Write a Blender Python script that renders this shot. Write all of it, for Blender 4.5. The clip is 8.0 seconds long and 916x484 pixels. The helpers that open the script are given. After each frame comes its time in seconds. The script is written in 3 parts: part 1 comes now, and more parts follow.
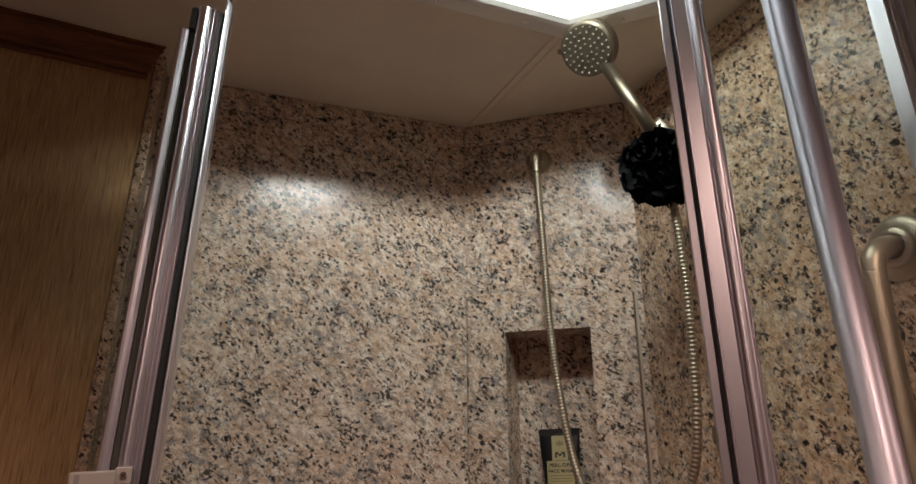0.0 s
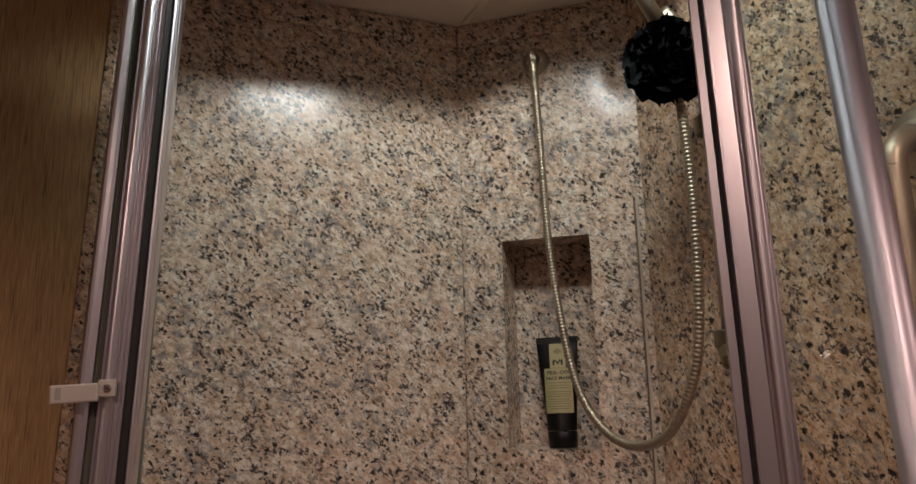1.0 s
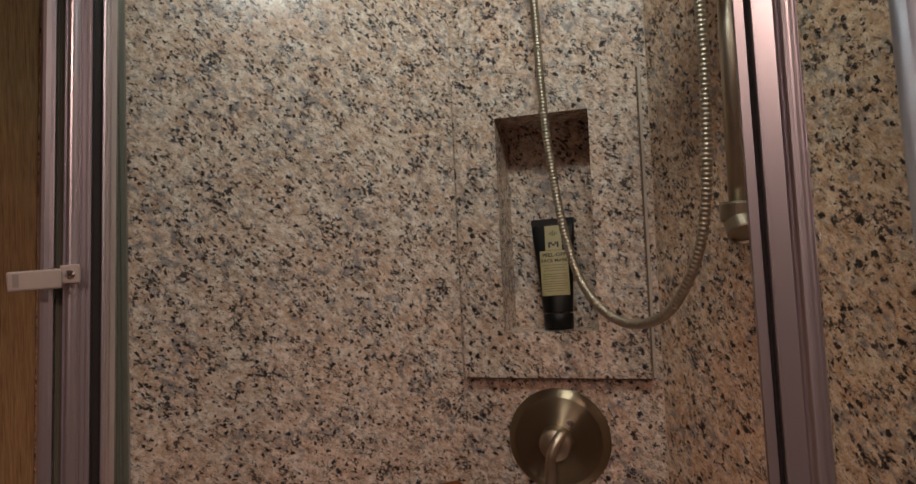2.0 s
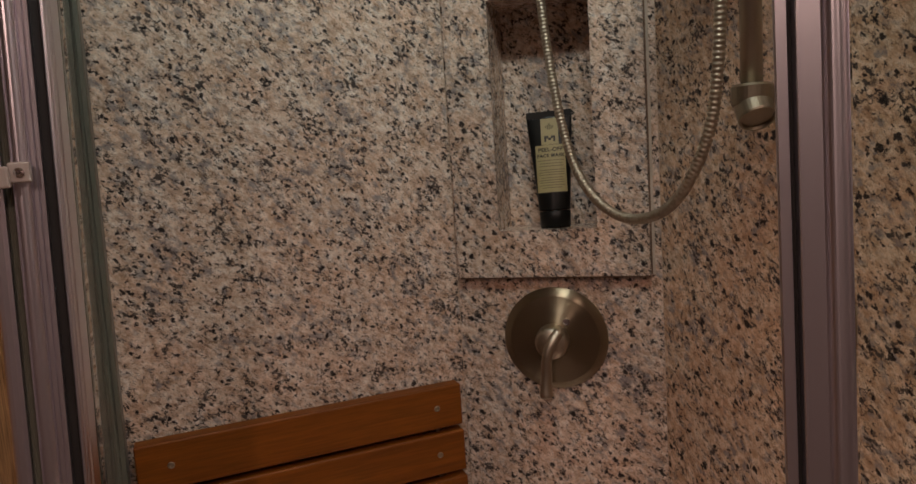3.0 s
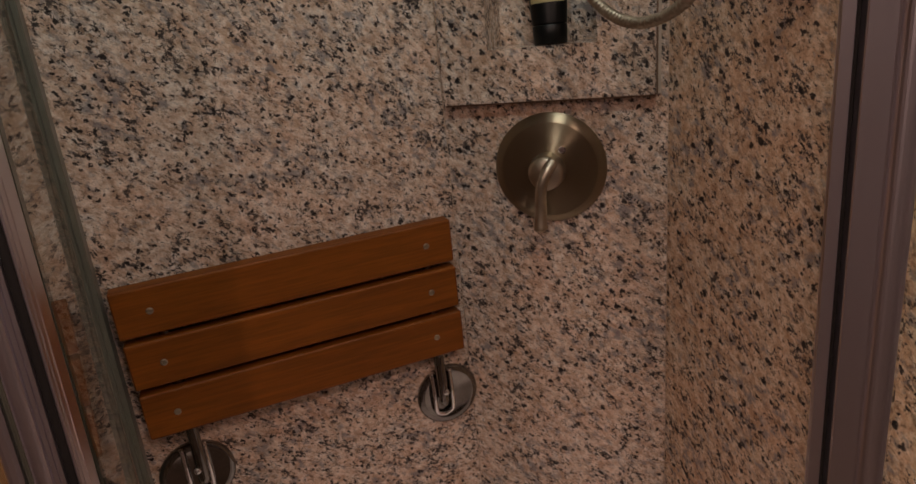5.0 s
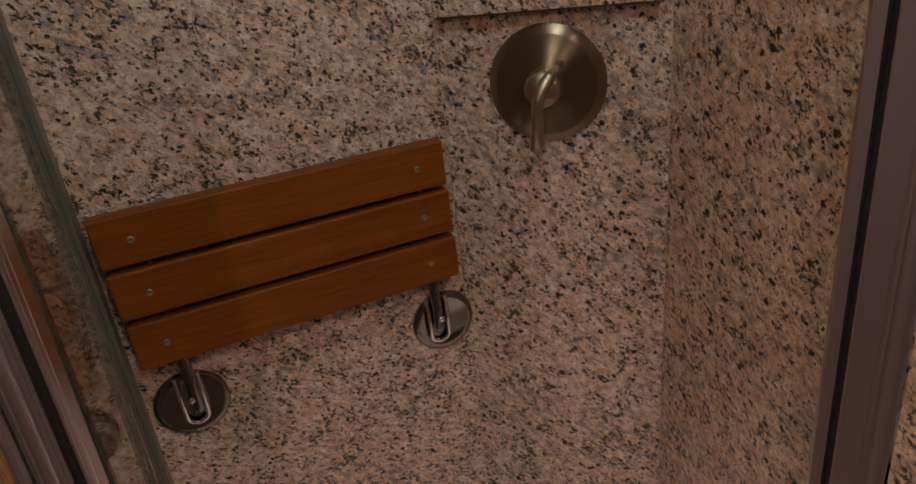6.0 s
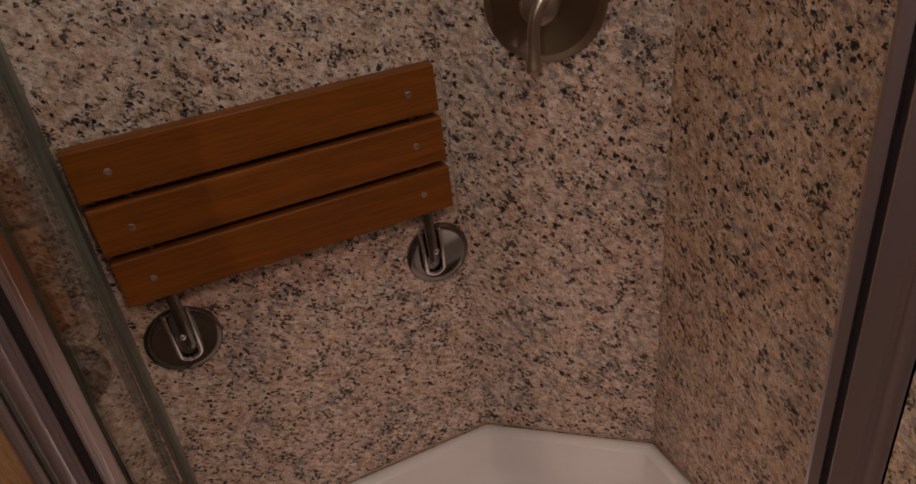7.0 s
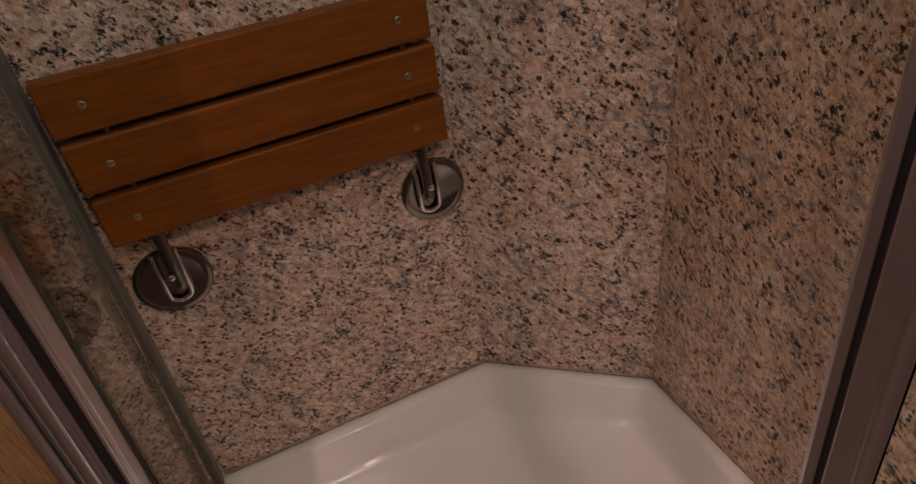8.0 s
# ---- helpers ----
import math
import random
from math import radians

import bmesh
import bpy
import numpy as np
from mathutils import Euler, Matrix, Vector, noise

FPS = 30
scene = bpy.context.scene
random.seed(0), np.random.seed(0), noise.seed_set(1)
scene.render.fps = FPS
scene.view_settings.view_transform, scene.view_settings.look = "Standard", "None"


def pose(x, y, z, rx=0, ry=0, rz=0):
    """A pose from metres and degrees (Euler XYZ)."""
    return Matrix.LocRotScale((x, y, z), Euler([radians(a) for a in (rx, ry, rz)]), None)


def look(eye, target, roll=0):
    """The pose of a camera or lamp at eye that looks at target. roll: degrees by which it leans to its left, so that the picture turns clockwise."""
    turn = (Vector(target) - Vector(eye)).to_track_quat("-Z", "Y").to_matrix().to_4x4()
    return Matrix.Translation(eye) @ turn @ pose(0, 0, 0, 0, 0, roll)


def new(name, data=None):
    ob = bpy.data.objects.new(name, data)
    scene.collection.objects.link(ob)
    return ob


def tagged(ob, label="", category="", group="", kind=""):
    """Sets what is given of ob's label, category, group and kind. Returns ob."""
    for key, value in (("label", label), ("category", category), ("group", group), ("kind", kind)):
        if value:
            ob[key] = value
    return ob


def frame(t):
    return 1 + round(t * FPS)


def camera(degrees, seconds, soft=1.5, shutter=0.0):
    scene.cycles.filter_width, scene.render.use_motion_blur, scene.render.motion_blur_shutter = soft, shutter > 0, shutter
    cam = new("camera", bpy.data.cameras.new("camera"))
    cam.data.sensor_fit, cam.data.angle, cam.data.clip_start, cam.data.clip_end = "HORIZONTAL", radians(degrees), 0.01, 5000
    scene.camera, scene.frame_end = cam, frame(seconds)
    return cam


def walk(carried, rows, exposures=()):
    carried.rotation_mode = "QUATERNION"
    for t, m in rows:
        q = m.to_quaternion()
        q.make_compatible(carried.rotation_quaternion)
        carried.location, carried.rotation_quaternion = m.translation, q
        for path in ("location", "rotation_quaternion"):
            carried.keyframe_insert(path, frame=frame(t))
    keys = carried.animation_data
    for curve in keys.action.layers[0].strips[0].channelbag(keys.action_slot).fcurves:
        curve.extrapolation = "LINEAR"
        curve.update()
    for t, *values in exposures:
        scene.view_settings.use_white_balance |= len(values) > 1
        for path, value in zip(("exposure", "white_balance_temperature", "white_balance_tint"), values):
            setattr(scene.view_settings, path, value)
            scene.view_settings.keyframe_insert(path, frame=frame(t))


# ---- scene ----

# ---- camera and walk ----
cam = camera(69.43, 8.0, soft=1.5)
ROWS = [
    (0.0, -0.4954, -1.2350, 1.3715, 17.69, 0.44, -21.05),
    (0.5, -0.4825, -1.2153, 1.3701, 14.35, 0.80, -20.93),
    (1.0, -0.4748, -1.1896, 1.3652, 10.59, 1.38, -21.17),
    (1.5, -0.4635, -1.1574, 1.3565, 6.08, 2.04, -21.50),
    (2.0, -0.4510, -1.1309, 1.3473, 1.54, 2.73, -21.73),
    (3.5, -0.4187, -1.0630, 1.3254, -10.26, 4.29, -22.56),
    (4.0, -0.4096, -1.0458, 1.3147, -13.47, 4.78, -22.82),
    (4.5, -0.4012, -1.0300, 1.3002, -16.65, 5.12, -23.00),
    (6.0, -0.3761, -0.9874, 1.2574, -25.71, 6.19, -23.71),
    (6.5, -0.3717, -0.9741, 1.2463, -28.63, 6.42, -24.11),
    (7.0, -0.3657, -0.9639, 1.2307, -31.17, 6.70, -24.37),
    (7.5, -0.3612, -0.9549, 1.2166, -33.50, 6.97, -24.61),
    (8.0, -0.3557, -0.9451, 1.2016, -36.12, 7.23, -24.85),
]
EXPOSURES = [(0.0, 0.27), (2.0, 0.15), (4.5, 0.04), (8.0, -0.08)]
walk(cam, [(t, pose(x, y, z, 90 + pitch, roll, yaw)) for t, x, y, z, pitch, roll, yaw in ROWS], EXPOSURES)

# ---- plan, in metres ----
RIM = 0.15                      # shower pan rim over the bathroom floor
CEIL = 2.062
ANG = radians(-39.3)            # direction of the niche wall in plan
U = Vector((math.cos(ANG), math.sin(ANG), 0))
NN = Vector((-math.sin(ANG), math.cos(ANG), 0))
NW = 0.350                      # width of the niche wall
C2 = U * NW
XR = C2.x                       # east wall
SKY = [(-0.42, -0.435), (0.02, -0.425), (0.14, -0.545), (0.14, -0.86), (-0.42, -0.86)]
SKYTOP = 2.30
M_NICHE = Matrix(((U.x, NN.x, 0, 0), (U.y, NN.y, 0, 0), (0, 0, 1, 0), (0, 0, 0, 1)))
M_EAST = Matrix(((0, 1, 0, XR), (-1, 0, 0, C2.y), (0, 0, 1, 0), (0, 0, 0, 1)))


# ---- light ----
world = bpy.data.worlds.new("world")
scene.world = world
world.use_nodes = True
world.node_tree.nodes["Background"].inputs[0].default_value = (0.6, 0.7, 0.9, 1)
world.node_tree.nodes["Background"].inputs[1].default_value = 0.05


def lamp_area(name, where, size, watts, colour, target=None, shape="DISK"):
    data = bpy.data.lights.new(name, "AREA")
    data.shape, data.size, data.energy, data.color = shape, size, watts, colour
    ob = new(name, data)
    ob.matrix_world = look(where, target or (where[0], where[1], where[2] - 1))
    return ob


SKY_WATTS, SKY_COL = 4.2, (0.95, 1.0, 0.94)
ROOM_COL = (1.0, 0.665, 0.56)
sky_light = lamp_area("skylight_daylight", (-0.16, -0.845, 2.235), 0.46, SKY_WATTS, SKY_COL, (-0.02, -0.30, 2.02), "RECTANGLE")
sky_light.data.size_y = 0.075
sky_light.data.spread = radians(128)
ROOM_LAMPS = [(0.81, -1.66, 4.6, 146), (-0.14, -1.50, 3.9, 144), (-1.08, -1.60, 8.4, 150)]
for lx, ly, watts, spread in ROOM_LAMPS:
    lamp_area("downlight_glow", (lx, ly, CEIL - 0.016), 0.07, watts, ROOM_COL).data.spread = radians(spread)


# ---- materials ----
class Nodes:
    """A small builder for node materials."""

    def __init__(self, name):
        self.mat = bpy.data.materials.new(name)
        self.mat.use_nodes = True
        self.tree = self.mat.node_tree
        self.bsdf = self.tree.nodes["Principled BSDF"]

    def node(self, kind, **values):
        n = self.tree.nodes.new(kind)
        for key, value in values.items():
            if key in n.inputs:
                n.inputs[key].default_value = value
        return n

    def link(self, a, b):
        self.tree.links.new(a, b)

    def coords(self, scale=(1, 1, 1), turn=(0, 0, 0), space="Object"):
        tc = self.node("ShaderNodeTexCoord")
        mp = self.node("ShaderNodeMapping")
        mp.inputs["Scale"].default_value = scale
        mp.inputs["Rotation"].default_value = turn
        self.link(tc.outputs[space], mp.inputs["Vector"])
        return mp.outputs["Vector"]

    def noise(self, vec, scale, detail=4.0, rough=0.55, distort=0.0):
        n = self.node("ShaderNodeTexNoise", Scale=scale, Detail=detail, Roughness=rough, Distortion=distort)
        self.link(vec, n.inputs["Vector"])
        return n.outputs["Fac"]

    def ramp(self, fac, stops, mode="LINEAR"):
        r = self.node("ShaderNodeValToRGB")
        r.color_ramp.interpolation = mode
        while len(r.color_ramp.elements) < len(stops):
            r.color_ramp.elements.new(0.5)
        for e, (at, c) in zip(r.color_ramp.elements, stops):
            e.position, e.color = at, (*c, 1) if len(c) == 3 else (c[0], c[0], c[0], 1)
        self.link(fac, r.inputs["Fac"])
        return r.outputs["Color"]

    def mix(self, fac, a, b, kind="MIX"):
        m = self.tree.nodes.new("ShaderNodeMix")
        m.data_type, m.blend_type = "RGBA", kind
        for sock, value in ((m.inputs["Factor"], fac), (m.inputs["A"], a), (m.inputs["B"], b)):
            if isinstance(value, (int, float)):
                sock.default_value = value
            elif isinstance(value, tuple):
                sock.default_value = (*value, 1)
            else:
                self.link(value, sock)
        for s in m.inputs:
            if s.type == "RGBA" and s.name in "AB":
                value = a if s.name == "A" else b
                if isinstance(value, tuple):
                    s.default_value = (*value, 1)
                else:
                    self.link(value, s)
        for s in m.outputs:
            if s.type == "RGBA":
                return s

    def bump(self, height, strength, distance):
        b = self.node("ShaderNodeBump", Strength=strength, Distance=distance)
        self.link(height, b.inputs["Height"])
        self.link(b.outputs["Normal"], self.bsdf.inputs["Normal"])

    def set(self, **values):
        for key, value in values.items():
            key = key.replace("_", " ")
            if hasattr(value, "is_linked"):
                self.link(value, self.bsdf.inputs[key])
            else:
                self.bsdf.inputs[key].default_value = (*value, 1) if isinstance(value, tuple) else value
        return self.mat


def granite(name, lean=0.7, seed=(0, 0, 0), shift=0.0, cast=None):
    """Polished cream and pink granite: streaky ground, grey veils, thin dark flecks that run aslant and round black grains."""
    n = Nodes(name)
    tc = n.node("ShaderNodeTexCoord")
    turn = n.node("ShaderNodeMapping")
    turn.inputs["Rotation"].default_value = (0, -lean, 0)
    turn.inputs["Location"].default_value = seed
    n.link(tc.outputs["Object"], turn.inputs["Vector"])
    flat = turn.outputs["Vector"]

    def stretched(sx, sy, sz, amount):
        m = n.node("ShaderNodeMapping")
        m.inputs["Scale"].default_value = (sx, sy, sz)
        n.link(flat, m.inputs["Vector"])
        warp = n.node("ShaderNodeTexNoise", Scale=140.0, Detail=3.0, Roughness=0.6)
        n.link(m.outputs["Vector"], warp.inputs["Vector"])
        add = n.node("ShaderNodeVectorMath")
        add.operation = "MULTIPLY_ADD"
        add.inputs[1].default_value = (amount, amount, amount)
        n.link(warp.outputs["Color"], add.inputs[0])
        n.link(m.outputs["Vector"], add.inputs[2])
        return add.outputs[0]

    v = stretched(0.76, 1.0, 1.1, 0.007)
    thin = stretched(0.80, 1.05, 1.2, 0.012)
    blot = stretched(0.92, 1.0, 1.05, 0.010)
    ragged = stretched(0.85, 1.0, 1.08, 0.016)
    # ground of cream, tan and rose
    ground = n.noise(v, 92.0, 6.0, 0.68)
    base = n.ramp(ground, [(0.30, (0.48, 0.33, 0.235)), (0.43, (0.66, 0.495, 0.38)), (0.53, (0.80, 0.66, 0.54)), (0.66, (0.95, 0.87, 0.79))])
    rose = n.ramp(n.noise(blot, 16.0, 4.0, 0.6), [(0.42, (0.0,)), (0.66, (0.9,))])
    base = n.mix(rose, base, n.mix(1.0, base, (1.0, 0.90, 0.84), "MULTIPLY"))
    tan = n.ramp(n.noise(blot, 45.0, 5.0, 0.65), [(0.56, (0.0,)), (0.68, (0.45,))])
    base = n.mix(tan, base, (0.46, 0.275, 0.145))
    fine = n.ramp(n.noise(v, 420.0, 3.0, 0.7), [(0.30, (0.66,)), (0.55, (1.0,))])
    base = n.mix(1.0, base, fine, "MULTIPLY")
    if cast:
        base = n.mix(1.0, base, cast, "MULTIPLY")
    # brown streaks and small brown grains
    streak = n.noise(stretched(0.66, 1.0, 1.25, 0.010), 120.0, 5.0, 0.68, 0.4)
    base = n.mix(n.ramp(streak, [(0.56, (0.0,)), (0.635, (0.78,))]), base, (0.19, 0.115, 0.072))
    # grey veils, in drifts
    cloud = n.noise(blot, 9.0, 3.0, 0.55)
    veil = n.noise(v, 70.0, 5.0, 0.65)
    vd = n.node("ShaderNodeMath")
    vd.operation = "MULTIPLY_ADD"
    vd.inputs[1].default_value = 0.35
    n.link(cloud, vd.inputs[0])
    n.link(veil, vd.inputs[2])
    base = n.mix(n.ramp(vd.outputs[0], [(0.70, (0.0,)), (0.82, (0.72,))]), base, (0.21, 0.205, 0.22))
    # thin dark flecks
    drift = n.node("ShaderNodeMath")
    drift.operation = "MULTIPLY_ADD"
    drift.inputs[1].default_value = 0.48
    n.link(n.noise(blot, 30.0, 3.0, 0.55), drift.inputs[0])
    n.link(n.noise(thin, 142.0, 5.0, 0.66), drift.inputs[2])
    base = n.mix(n.ramp(drift.outputs[0], [(0.788 + shift, (0.0,)), (0.858 + shift, (0.97,))]), base, n.ramp(n.noise(blot, 60.0, 2.0), [(0.42, (0.022, 0.022, 0.026)), (0.64, (0.080, 0.066, 0.060))]))
    # round black grains, some in pairs
    for scale, size, share in ((48.0, 0.22, 0.91), (72.0, 0.27, 0.85), (118.0, 0.33, 0.79)):
        spots = n.node("ShaderNodeTexVoronoi", Scale=scale, Randomness=1.0)
        n.link(ragged, spots.inputs["Vector"])
        dot = n.ramp(spots.outputs["Distance"], [(size - 0.05, (1.0,)), (size + 0.05, (0.0,))])
        pick_c = n.node("ShaderNodeSeparateColor")
        n.link(spots.outputs["Color"], pick_c.inputs[0])
        pick = n.ramp(pick_c.outputs[1], [(share, (0.0,)), (share + 0.02, (0.95,))])
        base = n.mix(n.mix(1.0, dot, pick, "MULTIPLY"), base, (0.024, 0.021, 0.022))
    rough = n.ramp(n.noise(blot, 60.0, 3.0), [(0.3, (0.15,)), (0.7, (0.24,))])
    n.bump(n.noise(v, 200.0, 3.0), 0.05, 0.0005)
    return n.set(Base_Color=base, Roughness=rough, IOR=1.43)


def brushed(name, colour, rough=0.26, grain=(0, 0, 1), aniso=0.8, turn=0.0):
    """Brushed metal whose scratches run along grain."""
    n = Nodes(name)
    way = n.node("ShaderNodeCombineXYZ")
    for k in range(3):
        way.inputs[k].default_value = grain[k]
    n.link(way.outputs[0], n.bsdf.inputs["Tangent"])
    r = n.ramp(n.noise(n.coords((1200, 1200, 4)), 1.0, 3.0), [(0.3, (rough * 0.96,)), (0.7, (rough * 1.05,))])
    return n.set(Base_Color=colour, Metallic=1.0, Roughness=r, Anisotropic=aniso, Anisotropic_Rotation=turn)


def plain(name, colour, rough=0.4, metal=0.0, vary=0.06, scale=30.0, bump=0.0, **more):
    n = Nodes(name)
    f = n.noise(n.coords(), scale, 4.0)
    lo = tuple(max(0.0, c * (1 - vary)) for c in colour)
    hi = tuple(min(1.0, c * (1 + vary)) for c in colour)
    c = n.ramp(f, [(0.3, lo), (0.7, hi)])
    if bump:
        n.bump(n.noise(n.coords(), scale * 8, 3.0), bump, 0.001)
    return n.set(Base_Color=c, Roughness=rough, Metallic=metal, **more)


def wood(name, dark, light, grain=(3, 60, 60), rough=0.42, coat=0.2):
    n = Nodes(name)
    info = n.node("ShaderNodeObjectInfo")
    tc = n.node("ShaderNodeTexCoord")
    add = n.node("ShaderNodeVectorMath")
    n.link(tc.outputs["Object"], add.inputs[0])
    mul = n.node("ShaderNodeVectorMath")
    mul.operation = "SCALE"
    mul.inputs[0].default_value = (7.1, 3.3, 5.7)
    n.link(info.outputs["Random"], mul.inputs["Scale"])
    n.link(mul.outputs[0], add.inputs[1])
    mp = n.node("ShaderNodeMapping")
    mp.inputs["Scale"].default_value = grain
    n.link(add.outputs[0], mp.inputs["Vector"])
    g = n.noise(mp.outputs["Vector"], 1.0, 6.0, 0.6, 0.6)
    c = n.ramp(g, [(0.28, dark), (0.72, light)])
    mp2 = n.node("ShaderNodeMapping")
    mp2.inputs["Scale"].default_value = tuple(a * 5 for a in grain)
    n.link(add.outputs[0], mp2.inputs["Vector"])
    fine = n.ramp(n.noise(mp2.outputs["Vector"], 1.0, 3.0), [(0.35, (0.75,)), (0.6, (1.0,))])
    c = n.mix(1.0, c, fine, "MULTIPLY")
    n.bump(g, 0.12, 0.001)
    return n.set(Base_Color=c, Roughness=rough, Coat_Weight=coat, Coat_Roughness=0.25, Specular_IOR_Level=0.3)


def glowing(name, colour, strength):
    n = Nodes(name)
    return n.set(Base_Color=(0.8, 0.8, 0.8), Emission_Color=colour, Emission_Strength=strength)


def wallpaper_mat():
    """Grasscloth wallpaper: fine upright threads in tan and brown."""
    n = Nodes("grasscloth_wallpaper")
    t1 = n.noise(n.coords((420, 420, 15)), 1.0, 4.0, 0.65)
    t2 = n.noise(n.coords((900, 900, 30)), 1.0, 3.0)
    c = n.ramp(t1, [(0.33, (0.13, 0.070, 0.028)), (0.45, (0.50, 0.315, 0.145)), (0.72, (0.68, 0.45, 0.22))])
    c = n.mix(0.5, c, n.ramp(t2, [(0.35, (0.22, 0.122, 0.052)), (0.65, (0.64, 0.41, 0.20))]))
    n.bump(t1, 0.3, 0.001)
    return n.set(Base_Color=c, Roughness=0.75)


def glass_mat():
    n = Nodes("clear_shower_glass")
    return n.set(Base_Color=(0.93, 0.98, 0.95), Roughness=0.01, IOR=1.18, Transmission_Weight=1.0)


GRANITE_N = granite("granite_north", 0.70, (0, 0, 0))
GRANITE_D = granite("granite_niche", 0.75, (3.1, 1.7, 0.4))
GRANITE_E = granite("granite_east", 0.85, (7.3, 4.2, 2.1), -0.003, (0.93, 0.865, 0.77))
ALU = brushed("brushed_aluminium", (0.78, 0.76, 0.83), 0.31, aniso=0.5)
ALU_SATIN = brushed("satin_aluminium", (0.52, 0.50, 0.57), 0.46, aniso=0.3)
ALU_DARK = plain("dark_gasket_rubber", (0.02, 0.018, 0.017), 0.6)
NICKEL = brushed("brushed_nickel", (0.44, 0.385, 0.30), 0.40, aniso=0.0)
def turned_nickel():
    """Nickel turned on a lathe: the gloss streaks out from the middle."""
    n = Nodes("turned_nickel")
    tan = n.node("ShaderNodeTangent")
    tan.direction_type, tan.axis = "RADIAL", "Y"
    n.link(tan.outputs[0], n.bsdf.inputs["Tangent"])
    r = n.ramp(n.noise(n.coords((60, 60, 60)), 1.0, 3.0), [(0.3, (0.36,)), (0.7, (0.40,))])
    return n.set(Base_Color=(0.36, 0.31, 0.215), Metallic=1.0, Roughness=r, Anisotropic=0.96, Anisotropic_Rotation=0.25)


NICKEL_TURNED = turned_nickel()
NICKEL_DULL = brushed("dull_bronze_nickel", (0.29, 0.245, 0.18), 0.40, aniso=0.0)
CHROME = plain("polished_chrome", (0.80, 0.80, 0.82), 0.06, 1.0, 0.03)
# darkened chrome: the dark room it would mirror is put into its colour
DARK_CHROME = plain("darkened_chrome", (0.24, 0.235, 0.22), 0.06, 1.0, 0.12, 40)
STEEL_HOSE = plain("steel_hose_metal", (0.43, 0.375, 0.29), 0.48, 1.0, 0.05)
CEILING_MAT = plain("ceiling_paint", (0.78, 0.71, 0.60), 0.55, 0, 0.05, 6, 0.05)
WHITE = plain("white_plastic", (0.80, 0.80, 0.77), 0.35, 0, 0.03)
# white plastic like the flange; the shade in the well is in its grey
WELL = plain("shaded_white_plastic", (0.45, 0.46, 0.46), 0.5, 0, 0.04)
PAN_MAT = plain("white_pan_acrylic", (0.87, 0.86, 0.85), 0.05, 0, 0.03, 8)
TEAK = wood("oiled_teak_wood", (0.185, 0.054, 0.005), (0.275, 0.085, 0.007), rough=0.5, coat=0.0)
CROWN = wood("dark_walnut_wood", (0.12, 0.045, 0.016), (0.27, 0.11, 0.042))
PAPER = wallpaper_mat()
GLASS = glass_mat()
GASKET = plain("clear_vinyl_seal", (0.14, 0.145, 0.115), 0.3, 0, 0.08)
BLACK = plain("black_tube_plastic", (0.005, 0.006, 0.0055), 0.35, 0, 0.1, Specular_IOR_Level=0.35)
GOLD = plain("gold_paper_print", (0.47, 0.40, 0.20), 0.5, 0, 0.05)
INK = plain("black_ink_print", (0.02, 0.02, 0.018), 0.5)
POUF = plain("black_nylon_mesh", (0.008, 0.009, 0.010), 0.75, 0, 0.2, 80, Specular_IOR_Level=0.08)
FLOOR_MAT = plain("brown_floor_vinyl", (0.10, 0.070, 0.050), 0.45, 0, 0.2, 9)
ROOM_WALL = plain("pale_room_paint", (0.22, 0.185, 0.175), 0.7, 0, 0.05, 5)
CAULK = plain("tan_caulk_joint", (0.50, 0.37, 0.27), 0.6)
DOME = glowing("skylight_diffuser_white", (0.90, 1.0, 0.97), 0.62)
STREAK_GLOW = glowing("skylight_streak_glow", (0.88, 1.0, 0.99), 3.0)
LAMP_FACE = glowing("downlight_lens_white", (1.0, 0.78, 0.6), 25.0)


# ---- mesh helpers ----
def part(name, bm, material, parent=None, label="", smooth=False):
    me = bpy.data.meshes.new(name)
    bmesh.ops.recalc_face_normals(bm, faces=bm.faces[:])
    bm.to_mesh(me)
    bm.free()
    me.materials.append(material)
    if smooth:
        for f in me.polygons:
            f.use_smooth = True
    ob = new(name, me)
    ob.parent = parent
    if label:
        ob["label"] = label
    return ob


def thing(name, m=None, label="", category="", group="", kind=""):
    ob = new(name)
    ob.empty_display_size = 0.02
    if m is not None:
        ob.matrix_world = m
    return tagged(ob, label, category, group, kind)


def box(x0, x1, y0, y1, z0, z1, bevel=0.0, bm=None, seg=2):
    own = bm is None
    bm = bm or bmesh.new()
    vs = [bm.verts.new((x, y, z)) for x in (x0, x1) for y in (y0, y1) for z in (z0, z1)]
    idx = ((0, 1, 3, 2), (4, 6, 7, 5), (0, 4, 5, 1), (2, 3, 7, 6), (0, 2, 6, 4), (1, 5, 7, 3))
    fs = [bm.faces.new([vs[i] for i in q]) for q in idx]
    if bevel:
        es = {e for f in fs for e in f.edges}
        bmesh.ops.bevel(bm, geom=list(es), offset=bevel, segments=seg, profile=0.5, affect="EDGES")
    return bm


